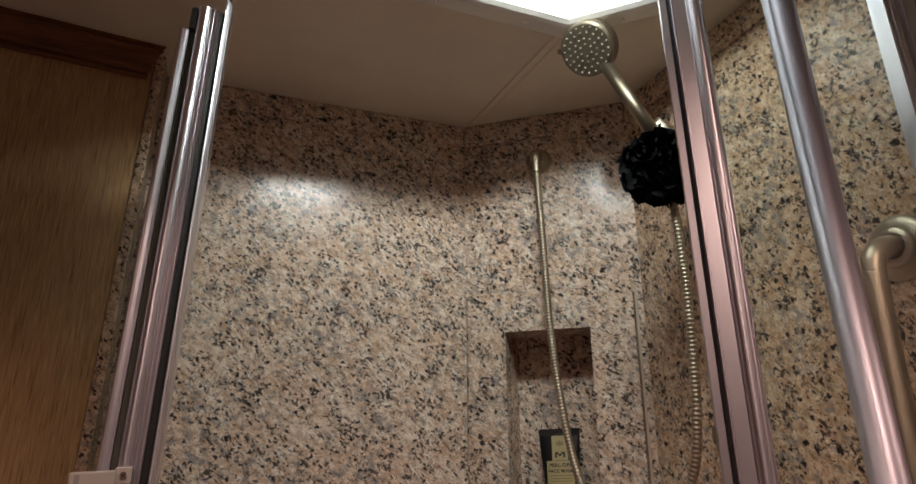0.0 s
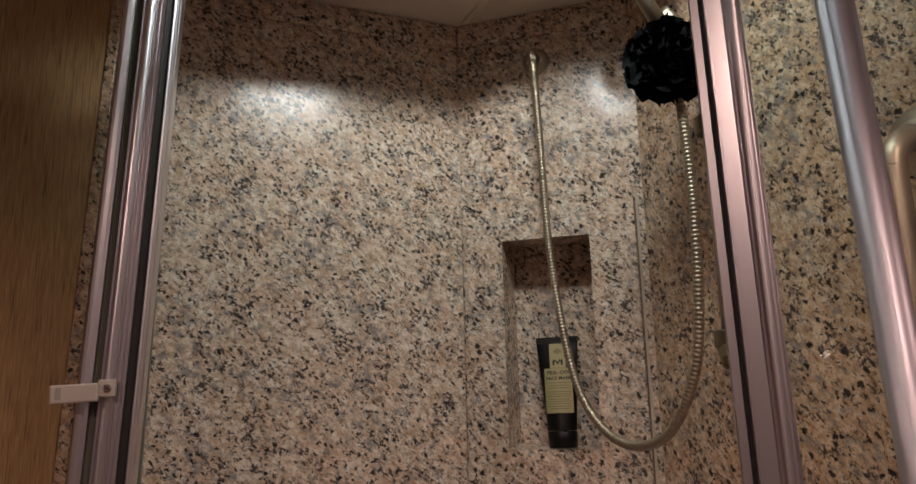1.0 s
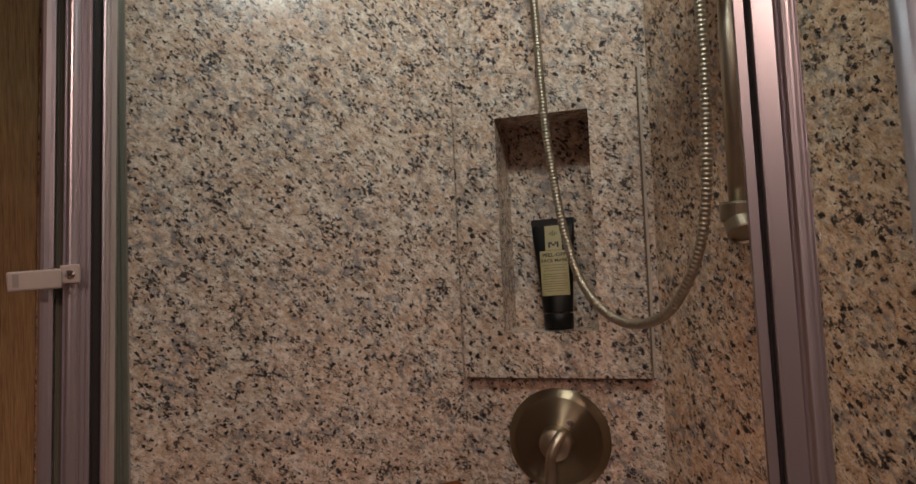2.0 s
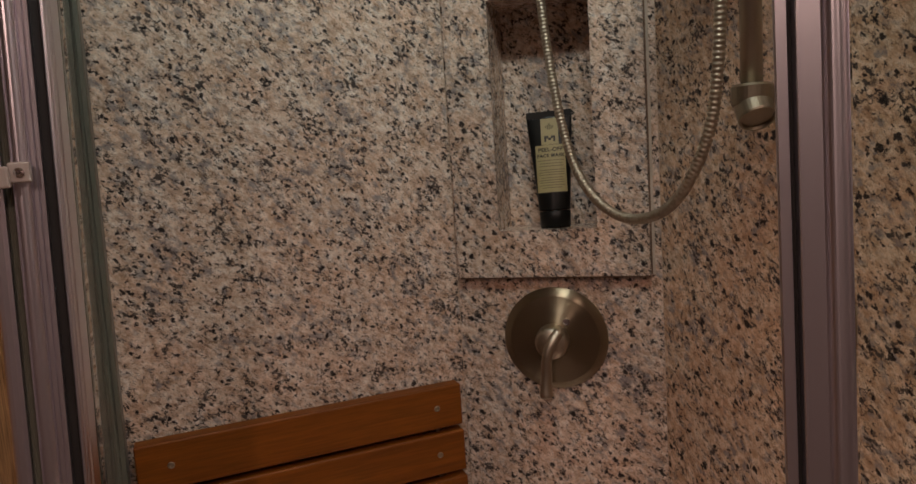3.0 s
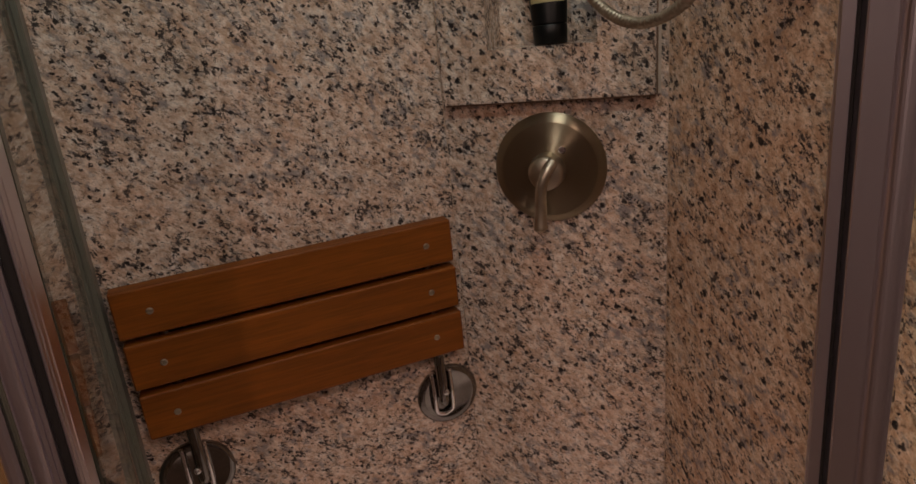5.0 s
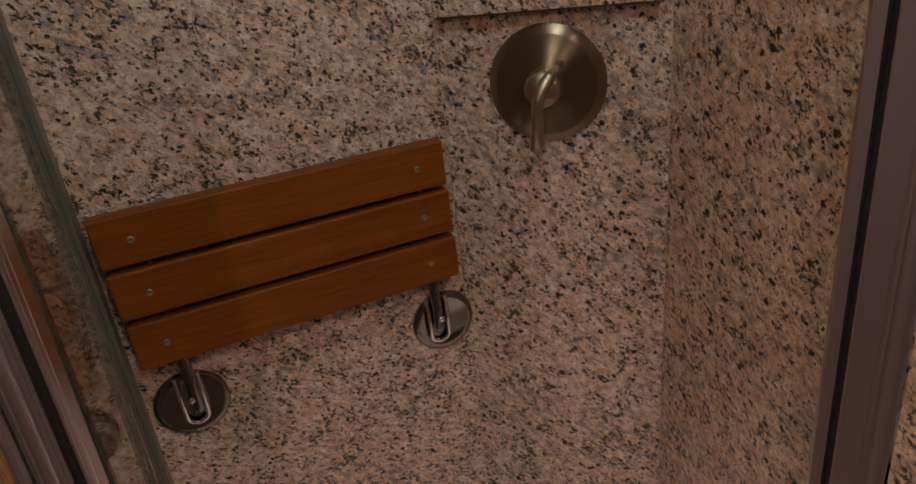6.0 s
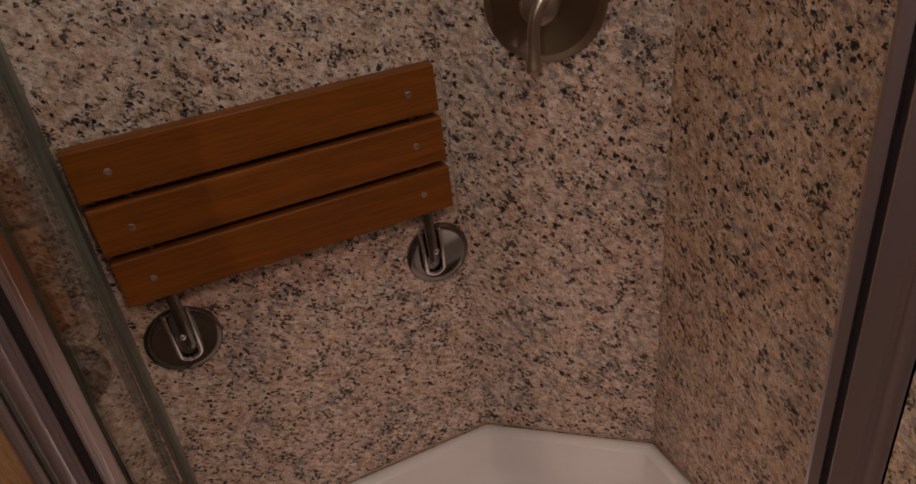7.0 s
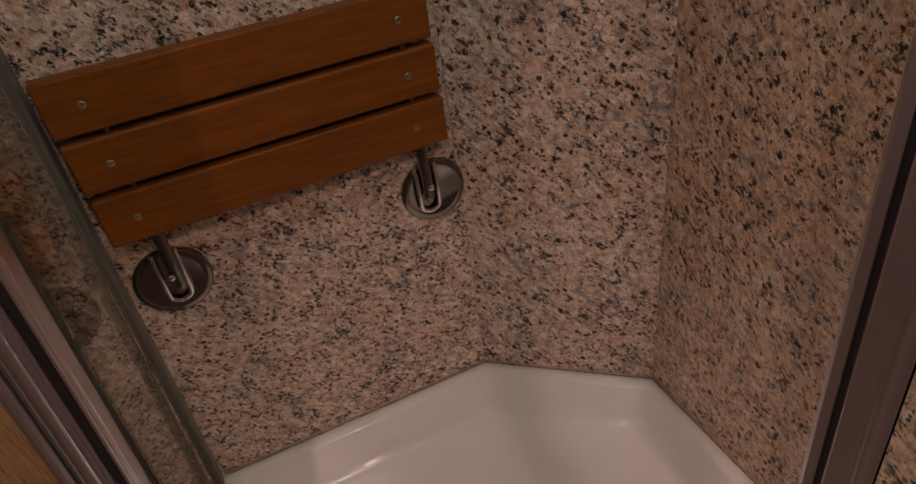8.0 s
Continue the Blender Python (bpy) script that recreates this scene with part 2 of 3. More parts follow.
def prism(pts, z0, z1, bm=None):
    """An upright prism over a plan outline."""
    bm = bm or bmesh.new()
    lo = [bm.verts.new((x, y, z0)) for x, y in pts]
    hi = [bm.verts.new((x, y, z1)) for x, y in pts]
    n = len(pts)
    for i in range(n):
        bm.faces.new((lo[i], lo[(i + 1) % n], hi[(i + 1) % n], hi[i]))
    bm.faces.new(lo[::-1])
    bm.faces.new(hi)
    return bm


def lathe(profile, seg=48, bm=None, m=None):
    """Turns (radius, depth) pairs round the y axis; depth runs towards -y."""
    bm = bm or bmesh.new()
    rings = []
    for r, d in profile:
        if r < 1e-6:
            rings.append([bm.verts.new((0, -d, 0))])
        else:
            rings.append([bm.verts.new((r * math.cos(2 * math.pi * i / seg), -d, r * math.sin(2 * math.pi * i / seg))) for i in range(seg)])
    for a, b in zip(rings, rings[1:]):
        for i in range(seg):
            j = (i + 1) % seg
            if len(a) == 1 and len(b) == 1:
                continue
            if len(a) == 1:
                bm.faces.new((a[0], b[i], b[j]))
            elif len(b) == 1:
                bm.faces.new((a[i], a[j], b[0]))
            else:
                bm.faces.new((a[i], a[j], b[j], b[i]))
    if m is not None:
        bmesh.ops.transform(bm, matrix=m, verts=bm.verts[:])
    return bm


def smooth_path(points, per=8):
    """A Catmull-Rom line through points."""
    p = [Vector(q) for q in points]
    p = [p[0] * 2 - p[1]] + p + [p[-1] * 2 - p[-2]]
    out = []
    for i in range(1, len(p) - 2):
        for k in range(per):
            t = k / per
            out.append(0.5 * ((2 * p[i]) + (p[i + 1] - p[i - 1]) * t + (2 * p[i - 1] - 5 * p[i] + 4 * p[i + 1] - p[i + 2]) * t * t
                              + (3 * p[i] - p[i - 1] - 3 * p[i + 1] + p[i + 2]) * t ** 3))
    out.append(p[-2])
    return out


def sweep(path, radius, seg=12, bm=None, cap=True, flat=1.0):
    """A tube along a line. radius: a number, or a function of the share of the way."""
    bm = bm or bmesh.new()
    rings, side = [], None
    for i, q in enumerate(path):
        d = (path[min(i + 1, len(path) - 1)] - path[max(i - 1, 0)]).normalized()
        side = d.orthogonal() if side is None else (side - d * side.dot(d))
        side.normalize()
        up = d.cross(side)
        r = radius(i / (len(path) - 1)) if callable(radius) else radius
        rings.append([bm.verts.new(q + side * r * math.cos(2 * math.pi * k / seg) + up * r * flat * math.sin(2 * math.pi * k / seg)) for k in range(seg)])
    for a, b in zip(rings, rings[1:]):
        for k in range(seg):
            j = (k + 1) % seg
            bm.faces.new((a[k], a[j], b[j], b[k]))
    if cap:
        bm.faces.new(rings[0][::-1])
        bm.faces.new(rings[-1])
    return bm


def resample(path, step):
    out, left = [path[0]], step
    for a, b in zip(path, path[1:]):
        d, length, at = (b - a), (b - a).length, 0.0
        while length - at >= left:
            at += left
            out.append(a + d * (at / length))
            left = step
        left -= length - at
    return out


def holed(x0, x1, z0, z1, hx0, hx1, hz0, hz1, y0, y1):
    """An upright slab with a rectangular hole through it."""
    bm = bmesh.new()
    rings = []
    for y in (y0, y1):
        outer = [bm.verts.new((x, y, z)) for x, z in ((x0, z0), (x1, z0), (x1, z1), (x0, z1))]
        inner = [bm.verts.new((x, y, z)) for x, z in ((hx0, hz0), (hx1, hz0), (hx1, hz1), (hx0, hz1))]
        rings.append((outer, inner))
    for outer, inner in rings:
        for i in range(4):
            j = (i + 1) % 4
            bm.faces.new((outer[i], outer[j], inner[j], inner[i]))
    for k in (0, 1):
        for i in range(4):
            j = (i + 1) % 4
            bm.faces.new((rings[0][k][i], rings[0][k][j], rings[1][k][j], rings[1][k][i]))
    return bm


# ---- large structure ----
wall_n = part("wall_north", box(-0.72, 0.02, 0.0, 0.03, 0.0, CEIL), GRANITE_N)
tagged(wall_n, "polished cream and black granite shower wall behind the seat", "wall", kind="structure")

NICHE = (0.084, 0.251, 1.064 + RIM, 1.447 + RIM)
wall_d = part("wall_niche", holed(0.0, NW, 0.0, CEIL, *NICHE, 0.0, 0.03), GRANITE_D)
wall_d.matrix_world = M_NICHE
tagged(wall_d, "polished granite shower wall set aslant with a recessed niche", "wall", kind="structure")
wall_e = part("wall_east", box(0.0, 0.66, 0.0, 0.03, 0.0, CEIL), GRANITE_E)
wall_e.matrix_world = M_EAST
tagged(wall_e, "polished cream and brown granite side wall of the shower", "wall", kind="structure")

# niche box and the granite surround that stands proud of the wall
DEEP = 0.088
lining = thing("niche_lining", M_NICHE, "granite lining of the recessed shower niche", "niche", kind="structure")
part("back", box(NICHE[0] - 0.012, NICHE[1] + 0.012, DEEP, DEEP + 0.012, NICHE[2] - 0.012, NICHE[3] + 0.012), GRANITE_D, lining)
part("side", box(NICHE[0] - 0.012, NICHE[0], 0.0305, DEEP - 0.0002, NICHE[2], NICHE[3]), GRANITE_D, lining)
part("side", box(NICHE[1], NICHE[1] + 0.012, 0.0305, DEEP - 0.0002, NICHE[2], NICHE[3]), GRANITE_D, lining)
part("top", box(NICHE[0] - 0.012, NICHE[1] + 0.012, 0.0305, DEEP - 0.0002, NICHE[3] + 0.0002, NICHE[3] + 0.012), GRANITE_D, lining)
part("sill", box(NICHE[0] - 0.012, NICHE[1] + 0.012, 0.0305, DEEP - 0.0002, NICHE[2] - 0.012, NICHE[2] - 0.0002), GRANITE_D, lining)
surround = thing("niche_surround", M_NICHE, "raised granite slab framing the shower niche", "niche surround", kind="structure")
bm = holed(0.009, 0.332, 0.985 + RIM, 1.523 + RIM, NICHE[0] + 0.001, NICHE[1] - 0.001, NICHE[2] + 0.001, NICHE[3] - 0.001, -0.017, -0.001)
part("slab", bm, granite("granite_surround", 0.75, (9.2, 0.3, 5.5)), surround)
DARK_JOINT = plain("brown_open_joint", (0.20, 0.125, 0.08), 0.7, 0, 0.2)
PALE_CAULK = plain("pale_caulk_joint", (0.52, 0.43, 0.34), 0.6, 0, 0.1)
for name, b, mat, words in (("caulk", (0.3325, 0.3350, -0.004, -0.0005, 0.985 + RIM, 1.500 + RIM), DARK_JOINT, "dark brown open joint"), ("caulk", (0.3352, 0.3395, -0.005, -0.0005, 0.985 + RIM, 1.520 + RIM), PALE_CAULK, "pale caulk line"),
                            ("caulk", (0.009, 0.332, -0.012, -0.0005, 0.9815 + RIM, 0.9845 + RIM), DARK_JOINT, "dark brown open joint"), ("caulk", (0.0065, 0.0088, -0.006, -0.0005, 0.985 + RIM, 1.523 + RIM), PALE_CAULK, "pale caulk line"),
                            ("caulk", (0.009, 0.332, -0.006, -0.0005, 1.5233 + RIM, 1.5250 + RIM), PALE_CAULK, "pale caulk line")):
    part(name, box(*b), mat, surround, words)

# caulk beads in the corners and the seam of the ceiling panels
def bead(name, a, b, width, mat, label):
    """A thin flat bead from a to b."""
    ob = part(name, sweep([Vector(a), Vector(a).lerp(Vector(b), 0.5), Vector(b)], width, 8), mat, smooth=True)
    return tagged(ob, label, "caulk", kind="structure")


bead("trim_caulk_corner", (0.0, -0.0005, RIM), (0.0, -0.0005, CEIL - 0.05), 0.0006, CAULK, "tan caulk bead in the granite corner")
bead("trim_caulk_corner_east", (C2.x - 0.0003, C2.y - 0.0003, RIM), (C2.x - 0.0003, C2.y - 0.0003, CEIL - 0.05), 0.0006, CAULK, "tan caulk bead in the granite corner")
bead("trim_caulk_rim_north", (-0.56, -0.001, RIM + 0.001), (0.0, -0.001, RIM + 0.001), 0.0022, CAULK, "brown caulk line between pan and granite")
bead("trim_caulk_rim_niche", (0.0, -0.001, RIM + 0.001), (C2.x - 0.001, C2.y - 0.001, RIM + 0.001), 0.0022, CAULK, "brown caulk line between pan and granite")
bead("trim_caulk_rim_east", (C2.x - 0.001, C2.y - 0.001, RIM + 0.001), (XR - 0.001, -0.80, RIM + 0.001), 0.0022, CAULK, "brown caulk line between pan and granite")
bead("trim_ceiling_seam", (0.004, -0.02, CEIL), (0.022, -0.38, CEIL), 0.0022, CEILING_MAT, "cream caulked seam of the ceiling panels")
bead("trim_ceiling_seam_second", (0.020, -0.024, CEIL), (0.038, -0.38, CEIL), 0.0016, CEILING_MAT, "cream caulked seam of the ceiling panels")

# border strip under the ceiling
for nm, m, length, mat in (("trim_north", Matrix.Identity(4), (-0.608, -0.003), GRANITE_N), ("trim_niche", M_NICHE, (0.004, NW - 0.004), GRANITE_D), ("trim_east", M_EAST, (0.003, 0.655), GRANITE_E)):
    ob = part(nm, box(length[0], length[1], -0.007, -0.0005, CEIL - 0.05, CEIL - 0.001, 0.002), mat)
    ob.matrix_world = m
    tagged(ob, "granite border strip under the ceiling", "trim", kind="structure")

# wallpapered wall beside the shower and its granite end
PY, END_LEAN, SWING = -0.070, 0.037, 0.12      # the wallpapered wall swings out towards the room


def slanting_end(bm, edge):
    """Leans the verts beyond edge along with the end of the wall."""
    for v in bm.verts:
        if v.co.x > edge:
            v.co.x += END_LEAN * (v.co.z - 1.9)
    return bm


bm = slanting_end(box(-2.0, -0.6335, PY, -0.0005, 0.0, CEIL), -0.7)
for v in bm.verts:
    if v.co.x < -1.0 and v.co.y < -0.03:
        v.co.y += SWING * (v.co.x + 0.63)
paper = part("wall_wallpaper", bm, PAPER)
tagged(paper, "bathroom wall with brown grasscloth wallpaper", "wall", kind="structure")
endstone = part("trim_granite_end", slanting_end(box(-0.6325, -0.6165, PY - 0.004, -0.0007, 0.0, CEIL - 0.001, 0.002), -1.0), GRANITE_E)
tagged(endstone, "narrow granite edge ending the wallpapered wall", "trim", kind="structure")
prof = [(0, 0), (0, -0.052), (-0.004, -0.054), (-0.007, -0.052), (-0.009, -0.047), (-0.006, -0.044), (-0.010, -0.042), (-0.013, -0.039), (-0.014, -0.034), (-0.011, -0.031), (-0.013, -0.026), (-0.018, -0.019), (-0.026, -0.013), (-0.031, -0.011), (-0.033, -0.008), (-0.030, -0.005), (-0.036, -0.003), (-0.036, 0)]
bm = bmesh.new()
a = [bm.verts.new((-2.0, PY - 0.001 - 1.37 * SWING + y, CEIL - 0.001 + z)) for y, z in prof]
b = [bm.verts.new((-0.642 - y * 0.9, PY - 0.001 + y, CEIL - 0.001 + z)) for y, z in prof]
for i in range(len(prof)):
    j = (i + 1) % len(prof)
    bm.faces.new((a[i], a[j], b[j], b[i]))
bm.faces.new(a[::-1])
bm.faces.new(b)
crown = part("trim_crown_moulding", bm, CROWN)
tagged(crown, "dark stained wooden crown moulding under the ceiling", "moulding", kind="structure")

# ceiling with the skylight's hole
bm = bmesh.new()
out = [(-2.0, -3.0), (1.0, -3.0), (1.0, 0.4), (-2.0, 0.4)]
for z in (CEIL, CEIL + 0.03):
    vo = [bm.verts.new((x, y, z)) for x, y in out]
    vi = [bm.verts.new((x, y, z)) for x, y in SKY]
    eo = [bm.edges.new((vo[i], vo[(i + 1) % 4])) for i in range(4)]
    ei = [bm.edges.new((vi[i], vi[(i + 1) % 5])) for i in range(5)]
    bmesh.ops.triangle_fill(bm, use_beauty=True, edges=eo + ei)
ceiling = part("ceiling", bm, CEILING_MAT)
tagged(ceiling, "cream painted ceiling over the shower with a skylight opening", "ceiling", kind="structure")


def grown(pts, d):
    """A convex outline moved outwards by d."""
    c = Vector((sum(p[0] for p in pts) / len(pts), sum(p[1] for p in pts) / len(pts)))
    n, lines = len(pts), []
    for i in range(n):
        p, q = Vector(pts[i]), Vector(pts[(i + 1) % n])
        o = Vector(((q - p).y, -(q - p).x)).normalized()
        if o.dot((p + q) / 2 - c) < 0:
            o = -o
        lines.append((p + o * d, (q - p).normalized()))
    res = []
    for i in range(n):
        (p, u), (q, v) = lines[i - 1], lines[i]
        t = ((q - p).x * v.y - (q - p).y * v.x) / (u.x * v.y - u.y * v.x)
        res.append(tuple(p + u * t))
    return res


def ring_loft(loops, bm=None, cap=True):
    """Joins outlines (points, z), or lists of 3D points, one to the next."""
    bm = bm or bmesh.new()
    rings = [[bm.verts.new((x, y, z)) for x, y in pts] for pts, z in loops]
    n = len(rings[0])
    for a, b in zip(rings, rings[1:]):
        for i in range(n):
            j = (i + 1) % n
            bm.faces.new((a[i], a[j], b[j], b[i]))
    if cap:
        bm.faces.new(rings[-1])
    return bm


skylight = thing("skylight", None, "white plastic shower skylight set in the ceiling", "skylight", kind="structure")
part("flange", ring_loft([(grown(SKY, -0.004), CEIL + 0.02), (grown(SKY, -0.004), CEIL - 0.004), (grown(SKY, 0.003), CEIL - 0.009), (grown(SKY, 0.010), CEIL - 0.011), (grown(SKY, 0.040), CEIL - 0.006),
                          (grown(SKY, 0.045), CEIL - 0.004), (grown(SKY, 0.045), CEIL - 0.0005)], cap=False), plain("milky_flange_plastic", (0.90, 0.90, 0.88), 0.3, 0, 0.02), skylight)
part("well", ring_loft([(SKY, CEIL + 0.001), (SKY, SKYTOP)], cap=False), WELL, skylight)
part("diffuser", ring_loft([(grown(SKY, 0.01), SKYTOP + 0.002), (grown(SKY, -0.05), SKYTOP + 0.004)]), DOME, skylight, "glowing white daylight diffuser")
# added glowing panel: stands for the well's bright side mirrored in the granite
part("streak_panel", box(-0.395, -0.27, -0.857, -0.853, 2.20, 2.275), STREAK_GLOW, skylight, "glowing panel added for the bright side of the well")
for k in range(3):
    for (x0, y0), (x1, y1) in zip(grown(SKY, 0.025), grown(SKY, 0.025)[1:]):
        t = (k + 0.5) / 3
        part("screw", lathe([(0.004, 0), (0.004, 0.001), (0.0, 0.0022)], 10, m=Matrix.Translation((x0 + (x1 - x0) * t, y0 + (y1 - y0) * t, CEIL - 0.0085)) @ Matrix.Rotation(radians(90), 4, "X")), CHROME, skylight)

# the rest of the bathroom, closed behind the camera
floor = part("floor", box(-2.0, 1.0, -3.0, 0.4, -0.03, 0.0), FLOOR_MAT)
tagged(floor, "brown vinyl bathroom floor", "floor", kind="structure")
for nm, b in (("wall_south", (-2.03, 1.03, -3.03, -3.0, 0, CEIL)), ("wall_west", (-2.03, -2.0, -3.0, -0.236, 0, CEIL)), ("wall_far_east", (1.0, 1.03, -3.0, 0.4, 0, CEIL)), ("wall_behind_shower", (-2.0, 1.0, 0.4, 0.43, 0, CEIL + 0.2))):
    tagged(part(nm, box(*b), ROOM_WALL), "plain pale painted bathroom wall", "wall", kind="structure")
for lx, ly, watts, spread in ROOM_LAMPS:
    dl = thing("downlight", Matrix.Translation((lx, ly, CEIL)) @ Matrix.Rotation(radians(90), 4, "X"), "small round recessed bathroom ceiling light", "ceiling light", "bathroom downlights")
    part("rim", lathe([(0.036, 0.0), (0.036, 0.010), (0.045, 0.010), (0.055, 0.004), (0.056, 0.0)], 32), WHITE, dl)
    part("lens", lathe([(0.036, 0.004), (0.0, 0.005)], 32), LAMP_FACE, dl)


# ---- shower pan ----
def rounded(pts, r, n=6):
    """A convex outline with its corners rounded, n + 1 points a corner."""
    out, m = [], len(pts)
    for i in range(m):
        p, a, b = Vector(pts[i]), Vector(pts[i - 1]), Vector(pts[(i + 1) % m])
        u, v = (a - p).normalized(), (b - p).normalized()
        cut = r / math.tan(u.angle(v) / 2)
        p0, p1 = p + u * cut, p + v * cut
        for k in range(n + 1):
            t = k / n
            out.append(tuple(p0 * (1 - t) ** 2 + p * 2 * t * (1 - t) + p1 * t * t))
    return out


PAN = [(-0.575, -0.0015), (-0.001, -0.0015), (C2.x - 0.001, C2.y - 0.001), (XR - 0.0015, -0.845), (-0.11, -0.845), (-0.575, -0.56)]
pan = thing("shower_pan", None, "glossy white acrylic shower pan in the granite corner", "shower pan")
steps = [(0.0, 0.004, 0.0), (0.0, 0.004, RIM - 0.006), (-0.004, 0.006, RIM), (-0.022, 0.016, RIM + 0.001), (-0.030, 0.020, RIM - 0.004), (-0.036, 0.026, RIM - 0.016),
         (-0.045, 0.034, RIM - 0.055), (-0.054, 0.042, RIM - 0.075), (-0.075, 0.055, RIM - 0.084), (-0.14, 0.06, RIM - 0.088)]
part("rim", ring_loft([(rounded(grown(PAN, d), r), z) for d, r, z in steps[:5]], cap=False), PAN_MAT, pan, smooth=True)
part("basin", ring_loft([(rounded(grown(PAN, d), r), z) for d, r, z in steps[4:]]), PAN_MAT, pan, smooth=True)

# ---- enclosure: metal stiles and glass ----
TOP = 1.90


def stile(name, at, way, profile, z0, z1, parent, mat=ALU, label=""):
    """An upright metal profile; its outline runs along way from at, depth away from the room."""
    w = Vector(way).normalized()
    d = Vector((-w.y, w.x))
    pts = [(at[0] + w.x * s + d.x * q, at[1] + w.y * s + d.y * q) for s, q in profile]
    return part(name, prism(pts, z0, z1), mat, parent, label)


def arc(cx, cy, rx, ry, a0, a1, n=8):
    return [(cx + rx * math.cos(radians(a0 + (a1 - a0) * k / n)), cy + ry * math.sin(radians(a0 + (a1 - a0) * k / n))) for k in range(n + 1)]


def leaned(ob, lx, ly, about=1.3):
    """Leans an upright part by so many metres sideways and inwards for each metre of height."""
    for v in ob.data.vertices:
        v.co.x += lx * (v.co.z - about)
        v.co.y += ly * (v.co.z - about)
    return ob


def facing(profile, n=0.0012):
    """An outline whose sharp corners are cut a little, so that edges catch light."""
    out, m = [], len(profile)
    for i in range(m):
        p, a, b = Vector(profile[i]), Vector(profile[i - 1]), Vector(profile[(i + 1) % m])
        u, v = (a - p), (b - p)
        if u.length < 3 * n or v.length < 3 * n:
            out.append(tuple(p))
        else:
            out += [tuple(p + u.normalized() * n * 0.5), tuple(p + v.normalized() * n * 0.5)]
    return out


right_panel = thing("shower_side_panel", None, "fixed clear glass shower panel with brushed aluminium stiles", "shower panel")
PW, PA = (0.855, -0.52), (-0.0745, -0.7646)
R_LEAN = (0.008, 0.030)
leaned(stile("stile", PA, PW, facing([(0.003, 0.012), (0, 0.005), (0.001, 0.003), (0.0080, 0.003), (0.0080, 0.022)], 0.0008), RIM, TOP + 0.05, right_panel), *R_LEAN)
leaned(stile("gasket", PA, PW, [(0.0082, 0.022), (0.0082, 0.008), (0.0118, 0.008), (0.0118, 0.022)], RIM, TOP + 0.05, right_panel, ALU_DARK, "dark rubber gasket"), *R_LEAN)
leaned(stile("stile", PA, PW, [(0.0120, 0.024), (0.0120, 0.001), (0.0126, 0.0), (0.0138, 0.0), (0.0146, 0.002), (0.0275, 0.002), (0.0285, 0.0012)] + arc(0.0355, 0.0025, 0.0075, 0.0075, 195, 330, 12)
             + [(0.0430, 0.001), (0.0445, 0.002), (0.0445, 0.024)], RIM, TOP + 0.05, right_panel), *R_LEAN)
round_stile = leaned(stile("round_stile", (0.0560, -0.816), (1, -0.06), arc(0.0172, 0.016, 0.0172, 0.0165, 150, 390, 32), RIM, TOP + 0.05, right_panel, ALU_SATIN), -0.030, 0.022)
for f in round_stile.data.polygons:
    f.use_smooth = abs(f.normal.z) < 0.5 and f.area < 0.02
leaned(stile("wall_jamb", (0.217, -0.822), (1, -0.02), [(0, 0.02), (0, 0), (0.004, 0), (0.005, 0.004), (0.010, 0.004), (0.011, 0), (0.020, 0), (0.022, 0.006), (0.029, 0.006), (0.030, -0.002), (0.0535, -0.002), (0.0535, 0.02)], RIM, TOP + 0.05, right_panel), -0.030, 0.020)
leaned(part("pane", prism([(-0.0360, -0.7878), (0.0585, -0.8149), (0.0585, -0.8094), (-0.0360, -0.7823)], RIM, TOP + 0.046), GLASS, right_panel, "clear glass pane"), 0.0, 0.026).visible_shadow = False
leaned(part("pane", prism([(0.0880, -0.8070), (0.2180, -0.8140), (0.2180, -0.8085), (0.0880, -0.8015)], RIM, TOP + 0.046), GLASS, right_panel, "clear glass pane"), -0.030, 0.021).visible_shadow = False
part("bottom_rail", prism([(-0.100, -0.780), (-0.060, -0.800), (0.060, -0.822), (XR - 0.002, -0.826), (XR - 0.002, -0.850), (0.05, -0.850), (-0.075, -0.835), (-0.115, -0.805)], RIM - 0.006, RIM + 0.012), ALU, right_panel)

